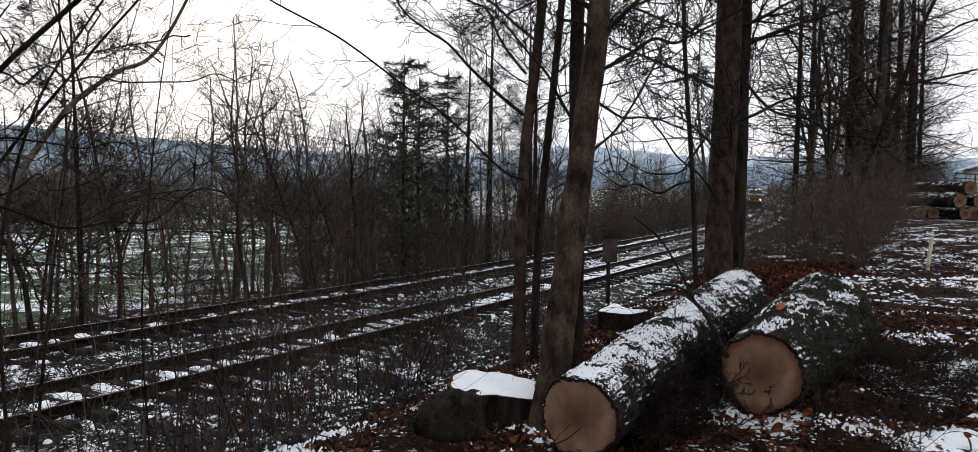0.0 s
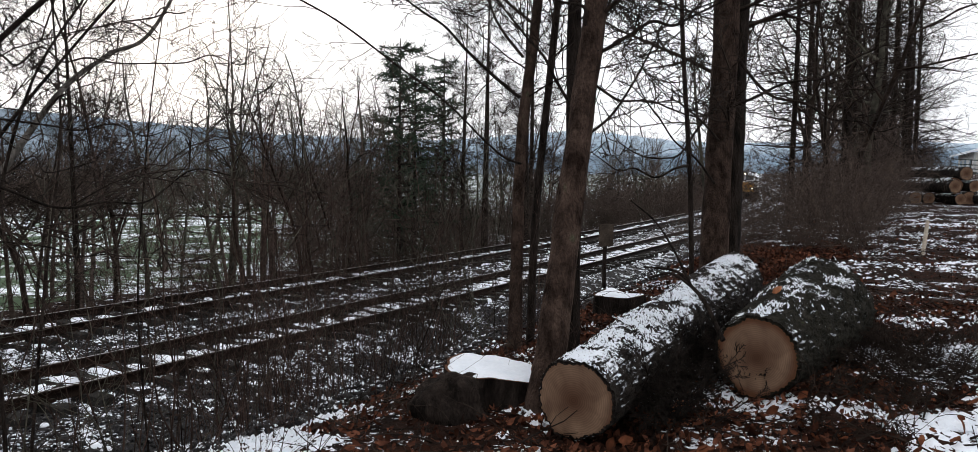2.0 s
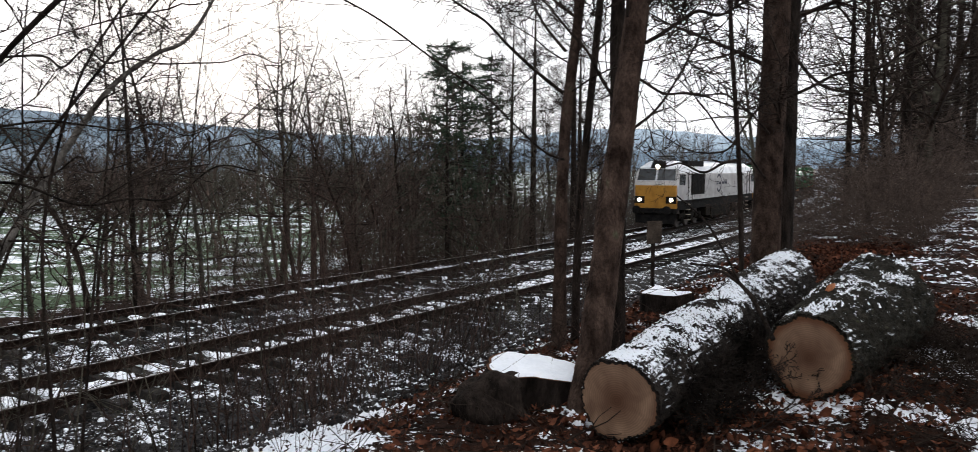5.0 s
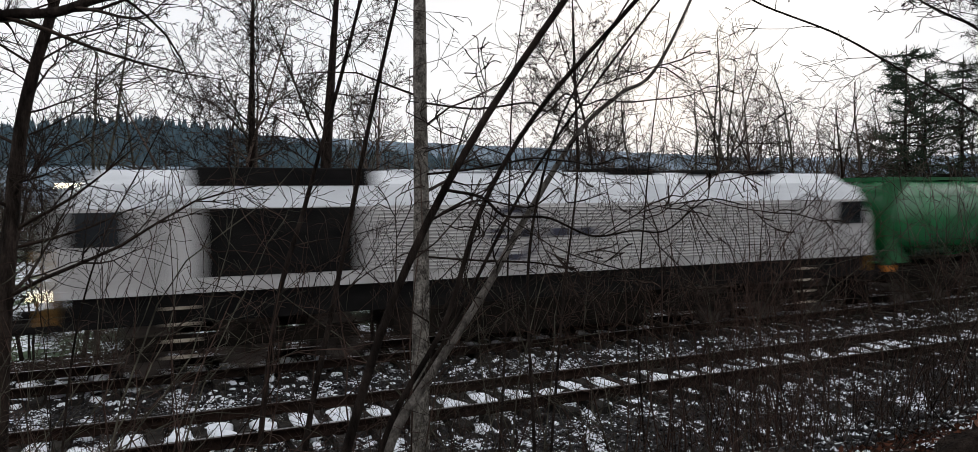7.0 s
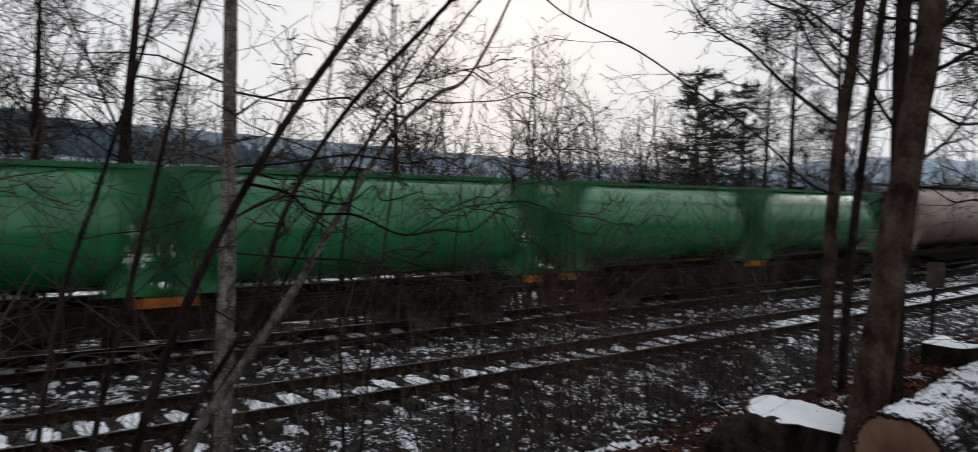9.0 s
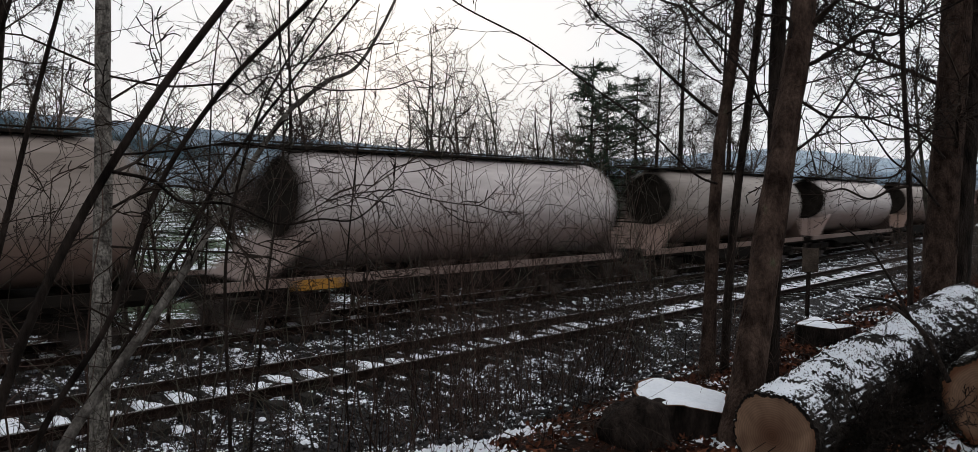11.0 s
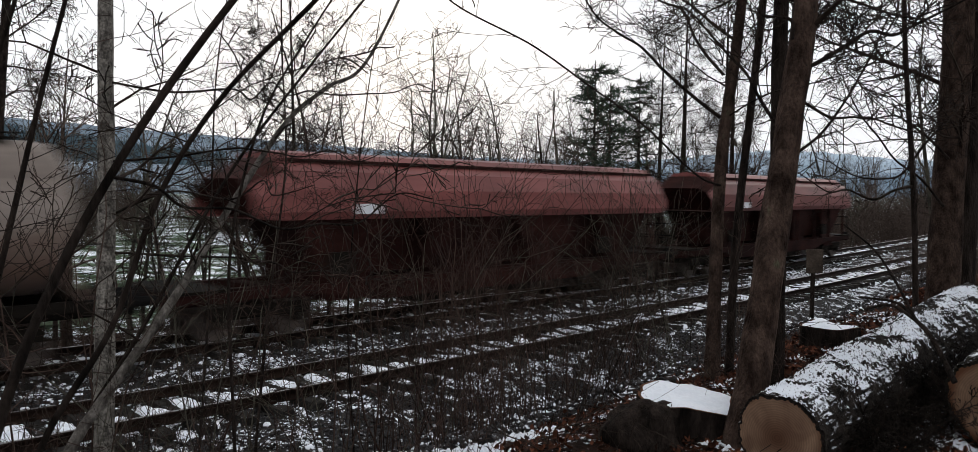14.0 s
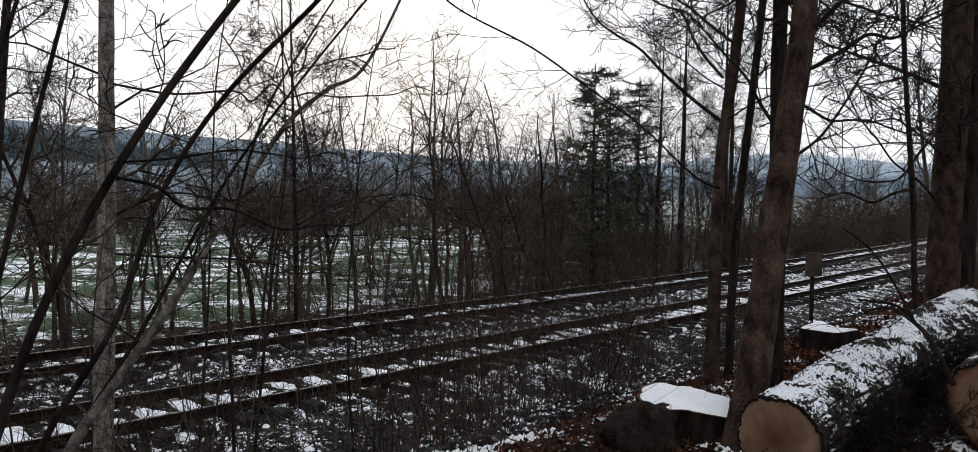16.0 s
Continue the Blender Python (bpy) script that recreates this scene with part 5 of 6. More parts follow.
big_tree("leaning_sapling", [(-3.00, 3.25, 1.85), (-2.78, 3.66, 2.56), (-2.46, 3.96, 3.37), (-2.08, 4.13, 3.96), (-1.58, 4.22, 4.57)], [0.0128, 0.0109, 0.0089, 0.0071, 0.0051], "thin dark leaning sapling with bare twigs", M_BARK, M_TWIG, 323, 13, FINE, 0.8, 0.3)
big_tree("leaning_sapling", [(-3.07, 4.59, 1.43), (-3.16, 4.84, 2.42), (-3.18, 4.93, 3.40), (-3.13, 4.91, 4.11), (-2.94, 4.84, 4.95)], [0.0090, 0.0077, 0.0063, 0.0049, 0.0036], "thin dark leaning sapling with bare twigs", M_BARK, M_TWIG, 324, 14, FINE, 0.8, 0.3)
big_tree("leaning_sapling", [(-2.24, 5.24, 1.38), (-2.39, 5.46, 2.36), (-2.37, 5.56, 3.27), (-2.30, 5.57, 3.94), (-2.16, 5.51, 4.64)], [0.0075, 0.0064, 0.0053, 0.0041, 0.0030], "thin dark leaning sapling with bare twigs", M_BARK, M_TWIG, 325, 14, FINE, 0.8, 0.3)
big_tree("leaning_sapling", [(-2.24, 3.67, 2.01), (-2.35, 3.81, 2.94), (-2.22, 3.90, 3.67), (-1.97, 3.97, 4.14), (-1.64, 4.00, 4.61)], [0.0097, 0.0083, 0.0068, 0.0054, 0.0039], "thin dark leaning sapling with bare twigs", M_BARK, M_TWIG, 326, 14, FINE, 0.8, 0.3)
big_tree("leaning_sapling", [(-2.61, 4.52, 1.63), (-2.64, 4.77, 2.65), (-2.58, 4.86, 3.49), (-2.57, 4.79, 4.19), (-2.50, 4.64, 4.92)], [0.0097, 0.0083, 0.0068, 0.0054, 0.0039], "thin dark leaning sapling with bare twigs", M_BARK, M_TWIG, 327, 14, FINE, 0.8, 0.3)
big_tree("leaning_sapling", [(-4.21, 2.13, 1.93), (-4.31, 2.28, 2.58), (-4.28, 2.43, 3.09), (-4.18, 2.62, 3.52), (-4.00, 2.80, 4.03)], [0.0067, 0.0057, 0.0047, 0.0037, 0.0027], "thin dark leaning sapling with bare twigs", M_BARK, M_TWIG, 328, 12, FINE, 0.8, 0.3)
t_o = big_tree("overhanging_tree", [(-5.4, -1.2, 1.6), (-5.3, -1.1, 3.2), (-5.2, -1.0, 5.0), (-5.1, -0.9, 7.5)], [0.12, 0.10, 0.08, 0.03], "dark tree with a branch reaching over the slope", M_BARK, M_TWIG, 340, 6, FINE, 1.2, 0.5)
limb(t_o, [(-5.27, -1.07, 3.7), (-3.54, 0.63, 3.79), (-3.43, 0.97, 3.87), (-3.27, 1.32, 3.95), (-3.11, 1.59, 4.03), (-2.90, 1.88, 4.12), (-2.68, 2.11, 4.24), (-2.41, 2.33, 4.41)], 0.045, 0.010, 341, 26, 0.9, FINE, M_TWIG, M_BARK)
t_l = big_tree("slim_tree", [(-6.69, 2.95, 1.92), (-6.77, 3.10, 3.01), (-6.71, 3.21, 4.03), (-6.44, 3.38, 5.04), (-6.10, 3.43, 5.97)], [0.075, 0.06, 0.05, 0.035, 0.01], "dark bare tree with many drooping twigs", M_BARK, M_TWIG, 342, 30, BRANCHY[:3] + [0.003], 2.0, 0.25)
for i, (u, off, h, r, lean) in enumerate(((4.2, 8.7, 12, 0.21, 0.9), (2.6, 9.2, 11, 0.15, 0.3), (12.5, 9.0, 10, 0.10, -0.3), (-9.5, 9.0, 12, 0.16, 0.5), (36, 9.5, 14, 0.2, 0.2), (40, 9.0, 15, 0.22, -0.2), (44, 10.5, 14, 0.2, 0.1), (33, 9.2, 12, 0.14, 0.4))):
    b0 = stand(u, off, -0.3)
    ax = W(u + 1, off) - W(u, off)
    big_tree("tall_tree", [b0 + ax * lean * (k / 4) ** 1.2 + Vector((0, 0, h * k / 4)) for k in range(5)], [r, r * 0.8, r * 0.6, r * 0.35, 0.02], "bare tree with a dark trunk beyond the far track", M_BARK, M_TWIG, 200 + i, 22, BRANCHY[:4] + [0.006], h * 0.26, 0.22)
BELT = [(21.8, -9.0, 15, 0.13), (25.8, -9.4, 16, 0.15), (27.0, -8.6, 15, 0.12), (29.9, -10.1, 14, 0.10), (34, -9.6, 15, 0.13), (41, -9.0, 15, 0.13), (18.6, -8.2, 9, 0.07), (23.5, -7.8, 11, 0.09), (31.5, -8.4, 13, 0.11), (37, -10.4, 12, 0.10), (45, -10.2, 13, 0.11), (50, -9.4, 14, 0.12), (57, -10.3, 12, 0.11)]
for i, (u, off, h, r) in enumerate(BELT):
    b0 = stand(u, off, -0.3)
    big_tree("tall_tree", [b0 + Vector((0.05 * k, 0.03 * k * k, h * k / 4)) for k in range(5)], [r, r * 0.85, r * 0.65, r * 0.4, 0.02], "straight bare tree with many thin side branches", M_BARK, M_TWIG, 230 + i, 62, TWIGGY, 2.4, 0.08, droop=0.3)


# a handful of bare sapling and shrub forms, repeated along the line
SAPLING = [(10, 0.07, 0.02, 1.5, 60, 0.34, 0.25), (6, 0.15, 0.025, 1.0, 50, 0.5, 0.1), (3, 0.2, 0.01, 0.6, 45, 0.6, 0.1), (2, 0.2, 0.0, 0, 40, 0.5, 0.1), 0.0055]
SHRUB = [(6, 0.18, 0.02, 1.8, 52, 0.55, 0.08), (4, 0.2, 0.02, 1.6, 50, 0.6, 0.1), (3, 0.25, 0.0, 0, 40, 0.5, 0.1), 0.0042]
NEARSHRUB = [(9, 0.12, 0.03, 0.55, 46, 0.5, 0.2), (6, 0.18, 0.01, 0.28, 46, 0.5, 0.1), (4, 0.25, 0.0, 0, 40, 0.5, 0.1), 0.0014]
ARCHING = [(12, 0.14, -0.03, 0.6, 42, 0.42, 0.3), (6, 0.2, 0.0, 0.45, 45, 0.5, 0.1), (4, 0.25, 0.0, 0, 40, 0.5, 0.1), 0.0016]


def split_levels(segs, low, high):
    return tubes(low, [s for s in segs if s[8] == 0]), tubes(high, [s for s in segs if s[8] > 0])


def sapling_mesh(seed, h, stems):
    rng = random.Random(seed)
    segs = []
    for _ in range(stems):
        a, lean = rng.uniform(0, 6.28), rng.uniform(0.02, 0.16)
        grow(segs, rng, (rng.gauss(0, 0.15), rng.gauss(0, 0.15), -0.2), unit((math.cos(a) * lean, math.sin(a) * lean, 1)), h * rng.uniform(0.75, 1.1), h * 0.0105 * rng.uniform(0.7, 1.2), 0, SAPLING)
    return split_levels(segs, "trunk", "crown")


def shrub_mesh(seed, h, stems, spec, r):
    rng = random.Random(seed)
    segs = []
    for _ in range(stems):
        a, lean = rng.uniform(0, 6.28), rng.uniform(0.1, 0.6)
        grow(segs, rng, (rng.gauss(0, 0.2), rng.gauss(0, 0.2), -0.15), unit((math.cos(a) * lean, math.sin(a) * lean, 1)), h * rng.uniform(0.6, 1.1), r, 0, spec)
    return split_levels(segs, "stem_clump", "twig_spray")


SAPLINGS = [sapling_mesh(40 + i, 7.0, 1 + i % 3) for i in range(7)]
SHRUBS = [shrub_mesh(60 + i, 2.6, 9, SHRUB, 0.012) for i in range(5)]
NEAR = [shrub_mesh(80 + i, 1.9, 5, NEARSHRUB, 0.0046) for i in range(6)]
ARCHED = [shrub_mesh(90 + i, 2.7, 4, ARCHING, 0.0085) for i in range(4)]
FAR_STUFF = {}


def plant(name, pair, p, s, rz, material, label, category, group):
    base = new(name)
    base.matrix_basis = Matrix.Translation(p) @ Matrix.Rotation(rz, 4, "Z") @ Matrix.Diagonal((s, s, s, 1))
    for me in pair:
        tagged(put(me.name.split(".")[0], me, material, base), kind="stuff" if me.name[0] != "t" or me.name[:2] == "tw" else "")
    return tagged(base, label, category, group)


def scatter(pair, p, s, rz, key):
    """Adds a plant to one far thicket."""
    vs, fs = FAR_STUFF.setdefault(key, ([], []))
    m = np.array(Matrix.Rotation(rz, 3, "Z")) * s
    for me in pair:
        co = np.empty(len(me.vertices) * 3, "f")
        me.vertices.foreach_get("co", co)
        idx = np.empty(len(me.loops), "i")
        me.loops.foreach_get("vertex_index", idx)
        fs.append(idx.reshape(-1, 4) + sum(len(v) for v in vs))
        vs.append(co.reshape(-1, 3) @ m.T + np.array(p))


def planting():
    rng = random.Random(99)
    mats = [M_TWIG, M_TWIGG, M_TWIGR, M_TWIGG, M_TWIGG, M_TWIG, M_TWIGR]
    near = [M_TWIGN, M_TWIGG, M_TWIGN, M_TWIGN, M_TWIG, M_TWIGN]
    # beyond the tracks
    for i in range(185):
        u = rng.uniform(-34, 34) if i < 125 else rng.uniform(20, 95)
        off = rng.uniform(8.4, 13) if rng.random() < 0.6 else rng.uniform(13, 26)
        k = rng.randrange(7)
        plant("bare_sapling", SAPLINGS[k], stand(u, off), rng.uniform(0.75, 1.45), rng.uniform(0, 6.28), mats[k], "bare young tree behind the line", "tree", "saplings beyond the line")
    for i in range(84):
        u = rng.uniform(-34, 22) if i < 20 else rng.uniform(-32, 4) if i > 74 else rng.uniform(14, 120)
        off = rng.uniform(8.0, 12.5)
        k = rng.randrange(5)
        plant("bare_shrub", SHRUBS[k], stand(u, off), rng.uniform(0.6, 1.1) if u < 14 else rng.uniform(0.8, 1.6), rng.uniform(0, 6.28), M_TWIGR, "leafless brown shrub beside the line", "shrub", "shrubs beyond the line")
    for i in range(95):
        u = rng.uniform(25, 58) if i < 45 else rng.uniform(55, 175)
        plant("bare_shrub", SHRUBS[rng.randrange(5)], stand(u, rng.uniform(8.4, 14)), rng.uniform(0.9, 1.5) if i < 45 else rng.uniform(1.2, 2.3), rng.uniform(0, 6.28), M_TWIGR, "dense brown thicket shrub beside the line", "shrub", "shrubs beyond the line")
    for i in range(34):
        k = rng.randrange(7)
        plant("bare_sapling", SAPLINGS[k], stand(rng.uniform(70, 185), rng.uniform(8.5, 22)), rng.uniform(1.0, 1.7), rng.uniform(0, 6.28), mats[k], "bare young tree behind the line", "tree", "saplings beyond the line")
    # hedge and trees across the meadow
    for i in range(240):
        scatter(rng.choice(SHRUBS), stand(rng.uniform(-130, 110), rng.uniform(50, 78)), rng.uniform(1.5, 2.9), rng.uniform(0, 6.28), "hedge")
    for i in range(170):
        scatter(rng.choice(SAPLINGS), stand(rng.uniform(-150, 190), rng.uniform(48, 150)), rng.uniform(0.9, 1.9), rng.uniform(0, 6.28), "copse")
    for key, name, label, material in (("hedge", "meadow_hedge", "brown leafless hedge across the meadow", M_TWIGR), ("copse", "meadow_trees", "scattered bare trees across the meadow", M_TWIGG)):
        vs, fs = FAR_STUFF[key]
        tagged(put(name, mesh_np(name, np.concatenate(vs), np.concatenate(fs)), material), label, "trees", kind="stuff")
    # the belt on the camera's side, further along
    for i in range(30):
        u, off = rng.uniform(15, 95), rng.uniform(-10.2, -6.8)
        k = rng.randrange(7)
        plant("bare_sapling", SAPLINGS[k], stand(u, off), rng.uniform(0.8, 1.5), rng.uniform(0, 6.28), mats[k], "bare tree on the embankment", "tree", "trees on the embankment")
    for i in range(125):
        u, off = (rng.uniform(12.5, 95), rng.uniform(-10.2, -6.0)) if i < 60 else (rng.uniform(30, 75), rng.uniform(-11.6, -10.2)) if i < 85 else (rng.uniform(11.5, 28), rng.uniform(-10.4, -8.0))
        k = rng.randrange(5)
        plant("bare_shrub", SHRUBS[k], stand(u, off), rng.choice((0.35, 0.45, 0.6, 0.75, 0.95)) * (0.7 if i >= 85 else 1.0), rng.uniform(0, 6.28), M_TWIGR, "leafless brown shrub on the embankment", "shrub", "shrubs on the embankment")
    # thin growth on the slope before the camera
    for i in range(70):
        u, off = rng.uniform(-6, 10), rng.uniform(-8.3, -4.6)
        p = stand(u, off)
        if (Vector((p.x, p.y)).length < 2.4) or u > 6.0 and off < -7.2:
            continue
        k = rng.randrange(6)
        plant("thin_bush", NEAR[k], p, rng.uniform(0.7, 1.3), rng.uniform(0, 6.28), near[k], "thin leafless bush on the slope", "shrub", "bushes on the slope")
    for i in range(28):
        u, off = rng.uniform(-1, 8), rng.uniform(-7.6, -4.8)
        p = stand(u, off)
        if Vector((p.x, p.y)).length < 3.2:
            continue
        k = rng.randrange(6)
        plant("thin_bush", NEAR[k], p, rng.uniform(1.2, 1.8), rng.uniform(0, 6.28), near[k], "tall thin leafless bush on the slope", "shrub", "bushes on the slope")
    # arching boughs across the slope
    for i in range(17):
        u, off = rng.uniform(-5, 8.5), rng.uniform(-8.0, -5.0)
        p = stand(u, off)
        if Vector((p.x, p.y)).length < 3.0 or u > 5.5 and off < -7.0:
            continue
        k = rng.randrange(4)
        plant("arching_bush", ARCHED[k], p, rng.uniform(0.75, 1.15), rng.uniform(0, 6.28), near[k], "dark leafless bush with arching branches", "shrub", "arching bushes on the slope")
    # thin stems close by the stump and logs
    for i in range(34):
        u, off = rng.uniform(1.2, 5.2), rng.uniform(-9.3, -6.8)
        p = stand(u, off)
        if p.x < -0.3 - 0.25 * p.y or Vector((p.x, p.y)).length < 2.6:
            continue
        k = rng.randrange(6)
        plant("thin_bush", NEAR[k], p, rng.uniform(0.4, 0.75), rng.uniform(0, 6.28), near[k], "thin leafless bush by the stump", "shrub", "bushes on the slope")


planting()


def conifer(p, h, seed, label, sparse=1.0):
    rng = random.Random(seed)
    base = new("conifer_tree")
    base.location = p
    tagged(base, label, "tree", "conifers")
    segs, needles = [(0, 0, -0.3, 0, 0, h, h * 0.014, 0.02)], []
    z = h * 0.12
    while z < h * 0.97:
        reach = (1 - z / h) ** 0.38 * h * 0.24 * rng.uniform(0.55, 1.2) + 0.4
        for _ in range(rng.randrange(2, 7)):
            if rng.random() > sparse:
                continue
            a = rng.uniform(0, 6.28)
            L = reach * rng.uniform(0.25, 1.25)
            p0, d = (0, 0, z), (math.cos(a), math.sin(a), rng.uniform(-0.2, 0.5))
            steps = 6
            for k in range(steps):
                d = unit((d[0] + rng.gauss(0, 0.06), d[1] + rng.gauss(0, 0.06), d[2] - 0.05 + 0.04 * k))
                q = (p0[0] + d[0] * L / steps, p0[1] + d[1] * L / steps, p0[2] + d[2] * L / steps)
                segs.append((*p0, *q, 0.03 * (1 - k / steps) + 0.008, 0.03 * (1 - (k + 1) / steps) + 0.006))
                if k > 0:
                    for _ in range(9):
                        e = unit((d[0] * 0.6 + rng.gauss(0, 0.55), d[1] * 0.6 + rng.gauss(0, 0.55), -0.1 + rng.gauss(0, 0.45)))
                        m = rng.uniform(0.10, 0.42)
                        needles.append((*q, q[0] + e[0] * m, q[1] + e[1] * m, q[2] + e[2] * m, 0.017, 0.006))
                p0 = q
        z += h * rng.uniform(0.018, 0.032)
    put("trunk", tubes("trunk", segs, 5), M_BARK, base)
    put("needles", tubes("needles", needles, 3), M_NEEDLE, base)


conifer(stand(28.2, 9.6), 10, 1, "dark ragged conifer behind the line", 0.9)
conifer(stand(31.0, 10.66), 9.5, 2, "dark ragged conifer behind the line", 0.9)
conifer(stand(37.5, 13), 11, 3, "dark ragged conifer behind the line", 0.9)


# ---- clutter on the ground by the camera ----
def build_litter():
    rng = random.Random(31)
    v, f = [], []
    for i in range(40000):
        u, off = (rng.uniform(-2, 19), rng.uniform(-13.8, -7.6)) if i < 10000 else (rng.uniform(0.5, 9), rng.uniform(-11.8, -7.8))
        p = W(u, off)
        if i >= 30000:  # drifted leaves on the bank beside the path
            y = rng.uniform(7.5, 13.5)
            p = Vector((y * rng.uniform(0.27, 0.45) + rng.gauss(0, 0.25), y, 0))
        if p.x < 0.0 and rng.random() < 0.5 or p.x * p.x + p.y * p.y < 4:
            continue
        if noise.noise((p.x * 1.1, p.y * 1.1, 9)) < (-0.18 if i < 30000 else -0.4):
            continue
        z = height(p.x, p.y)[0] + rng.uniform(0.0, 0.03)
        s = rng.uniform(0.012, 0.036) * (1 if i < 30000 else 1.9)
        m = Matrix.Translation((p.x, p.y, z)) @ Euler((rng.gauss(0, 0.6), rng.gauss(0, 0.6), rng.uniform(0, 6.28))).to_matrix().to_4x4()
        b, k = len(v), rng.uniform(0.1, 0.6)
        for x, y, h in ((-1, 0, k), (-0.4, 0.5, 0.1), (0.5, 0.45, 0.0), (1.1, 0, k), (0.5, -0.45, 0.05), (-0.4, -0.5, 0.0)):
            v.append((m @ Vector((x * s, y * s, h * s)))[:])
        f += [(b, b + 1, b + 5), (b + 1, b + 2, b + 5), (b + 2, b + 4, b + 5), (b + 2, b + 3, b + 4)]
    tagged(put("fallen_leaves", mesh_np("fallen_leaves", v, f), M_LEAF), "curled red-brown fallen leaves", "leaves", kind="stuff")
    segs = []
    spec = [(5, 0.15, 0.0, 0.7, 35, 0.5, 0.2), (3, 0.2, 0.0, 0, 40, 0.5, 0.1), 0.002]
    for _ in range(1100):
        u, off = rng.uniform(-1, 17), rng.uniform(-13.5, -8.0)
        p = W(u, off)
        if (p.x * p.x + p.y * p.y) < 5:
            continue
        a = rng.uniform(0, 6.28)
        grow(segs, rng, (p.x, p.y, height(p.x, p.y)[0] + 0.015), unit((math.cos(a), math.sin(a), rng.uniform(-0.02, 0.35))), rng.uniform(0.15, 0.8), rng.uniform(0.002, 0.008), 0, spec)
    tagged(put("fallen_twigs", tubes("fallen_twigs", segs, 4), M_TWIG), "dead twigs lying in the leaf litter", "twigs", kind="stuff")
    segs = []
    spec = [(6, 0.12, 0.01, 2.2, 45, 0.4, 0.1), (4, 0.16, 0.0, 1.6, 45, 0.5, 0.1), (3, 0.2, 0.0, 0, 40, 0.5, 0.1), 0.002]
    for _ in range(90):
        t = rng.random()
        x, y = 0.95 + 0.75 * t + rng.gauss(0, 0.10), 4.35 + 1.5 * t + rng.gauss(0, 0.15)
        a = rng.uniform(0, 6.28)
        grow(segs, rng, (x, y, height(x, y)[0] + 0.03), unit((math.cos(a), math.sin(a), rng.uniform(0.1, 1.1))), rng.uniform(0.3, 0.6), 0.006, 0, spec)
    tagged(put("brushwood", tubes("brushwood", segs, 3), M_BARK), "dark pile of cut brushwood between the logs", "brushwood", kind="stuff")
    segs = []
    for _ in range(170):
        t = rng.random()
        x, y = 2.35 + 1.1 * t + rng.gauss(0, 0.28), 4.3 + 2.2 * t + rng.gauss(0, 0.35)
        if abs(x - 2.2) < 0.55 and y > 4.8:
            continue
        a = rng.uniform(0, 6.28)
        grow(segs, rng, (x, y, height(x, y)[0] + 0.01), unit((math.cos(a), math.sin(a), rng.uniform(0.0, 0.45))), rng.uniform(0.25, 0.7), 0.006, 0, spec)
    tagged(put("brushwood", tubes("brushwood", segs, 3), M_TWIG), "loose dark brushwood beside the thick log", "brushwood", kind="stuff")
    v, f = [], []
    for _ in range(150):
        x, y = rng.uniform(0.3, 3.2), rng.uniform(3.0, 5.2)
        s = rng.uniform(0.02, 0.042)
        m = Matrix.Translation((x, y, height(x, y)[0] + rng.uniform(0.02, 0.05))) @ Euler((rng.gauss(0, 0.7), rng.gauss(0, 0.7), rng.uniform(0, 6.28))).to_matrix().to_4x4()
        b = len(v)
        for i in range(5):
            px = -1 + 0.5 * i
            w = (0.15, 0.55, 0.7, 0.5, 0.1)[i]
            cup = 0.35 * px * px
            v += [(m @ Vector((px * s, -w * s, (cup + 0.3 * w) * s)))[:], (m @ Vector((px * s, 0, cup * s * 0.6)))[:], (m @ Vector((px * s, w * s, (cup + 0.3 * w) * s)))[:]]
        for i in range(4):
            for k in (0, 1):
                q = b + i * 3 + k
                f.append((q, q + 3, q + 4, q + 1))
    tagged(put("large_leaves", mesh_np("large_leaves", v, f, True), M_LEAFO), "large curled orange-brown leaves", "leaves", kind="stuff")


build_litter()


def build_fallen_branch():
    base = new("fallen_branch")
    org = Vector((1.3, 4.9, 2.1))
    base.location = org
    tagged(base, "dark forked branch lying against a log", "branch")
    for pts, r in (([(1.45, 4.67, 2.32), (1.38, 4.84, 2.52), (1.33, 4.97, 2.60), (1.26, 5.11, 2.68), (1.08, 5.25, 2.69)], 0.016), ([(1.33, 4.97, 2.60), (1.22, 5.06, 2.67), (1.09, 5.14, 2.63)], 0.010), ([(1.33, 4.97, 2.60), (1.25, 5.12, 2.81), (1.18, 5.36, 2.98), (1.05, 5.60, 3.12)], 0.009)):
        me, fine, rr = tube_path([Vector(p) - org for p in pts], [r * (1 - 0.15 * i) for i in range(len(pts))], 8, 0.15, 3)
        put("limb", me, M_BARK, base)


build_fallen_branch()


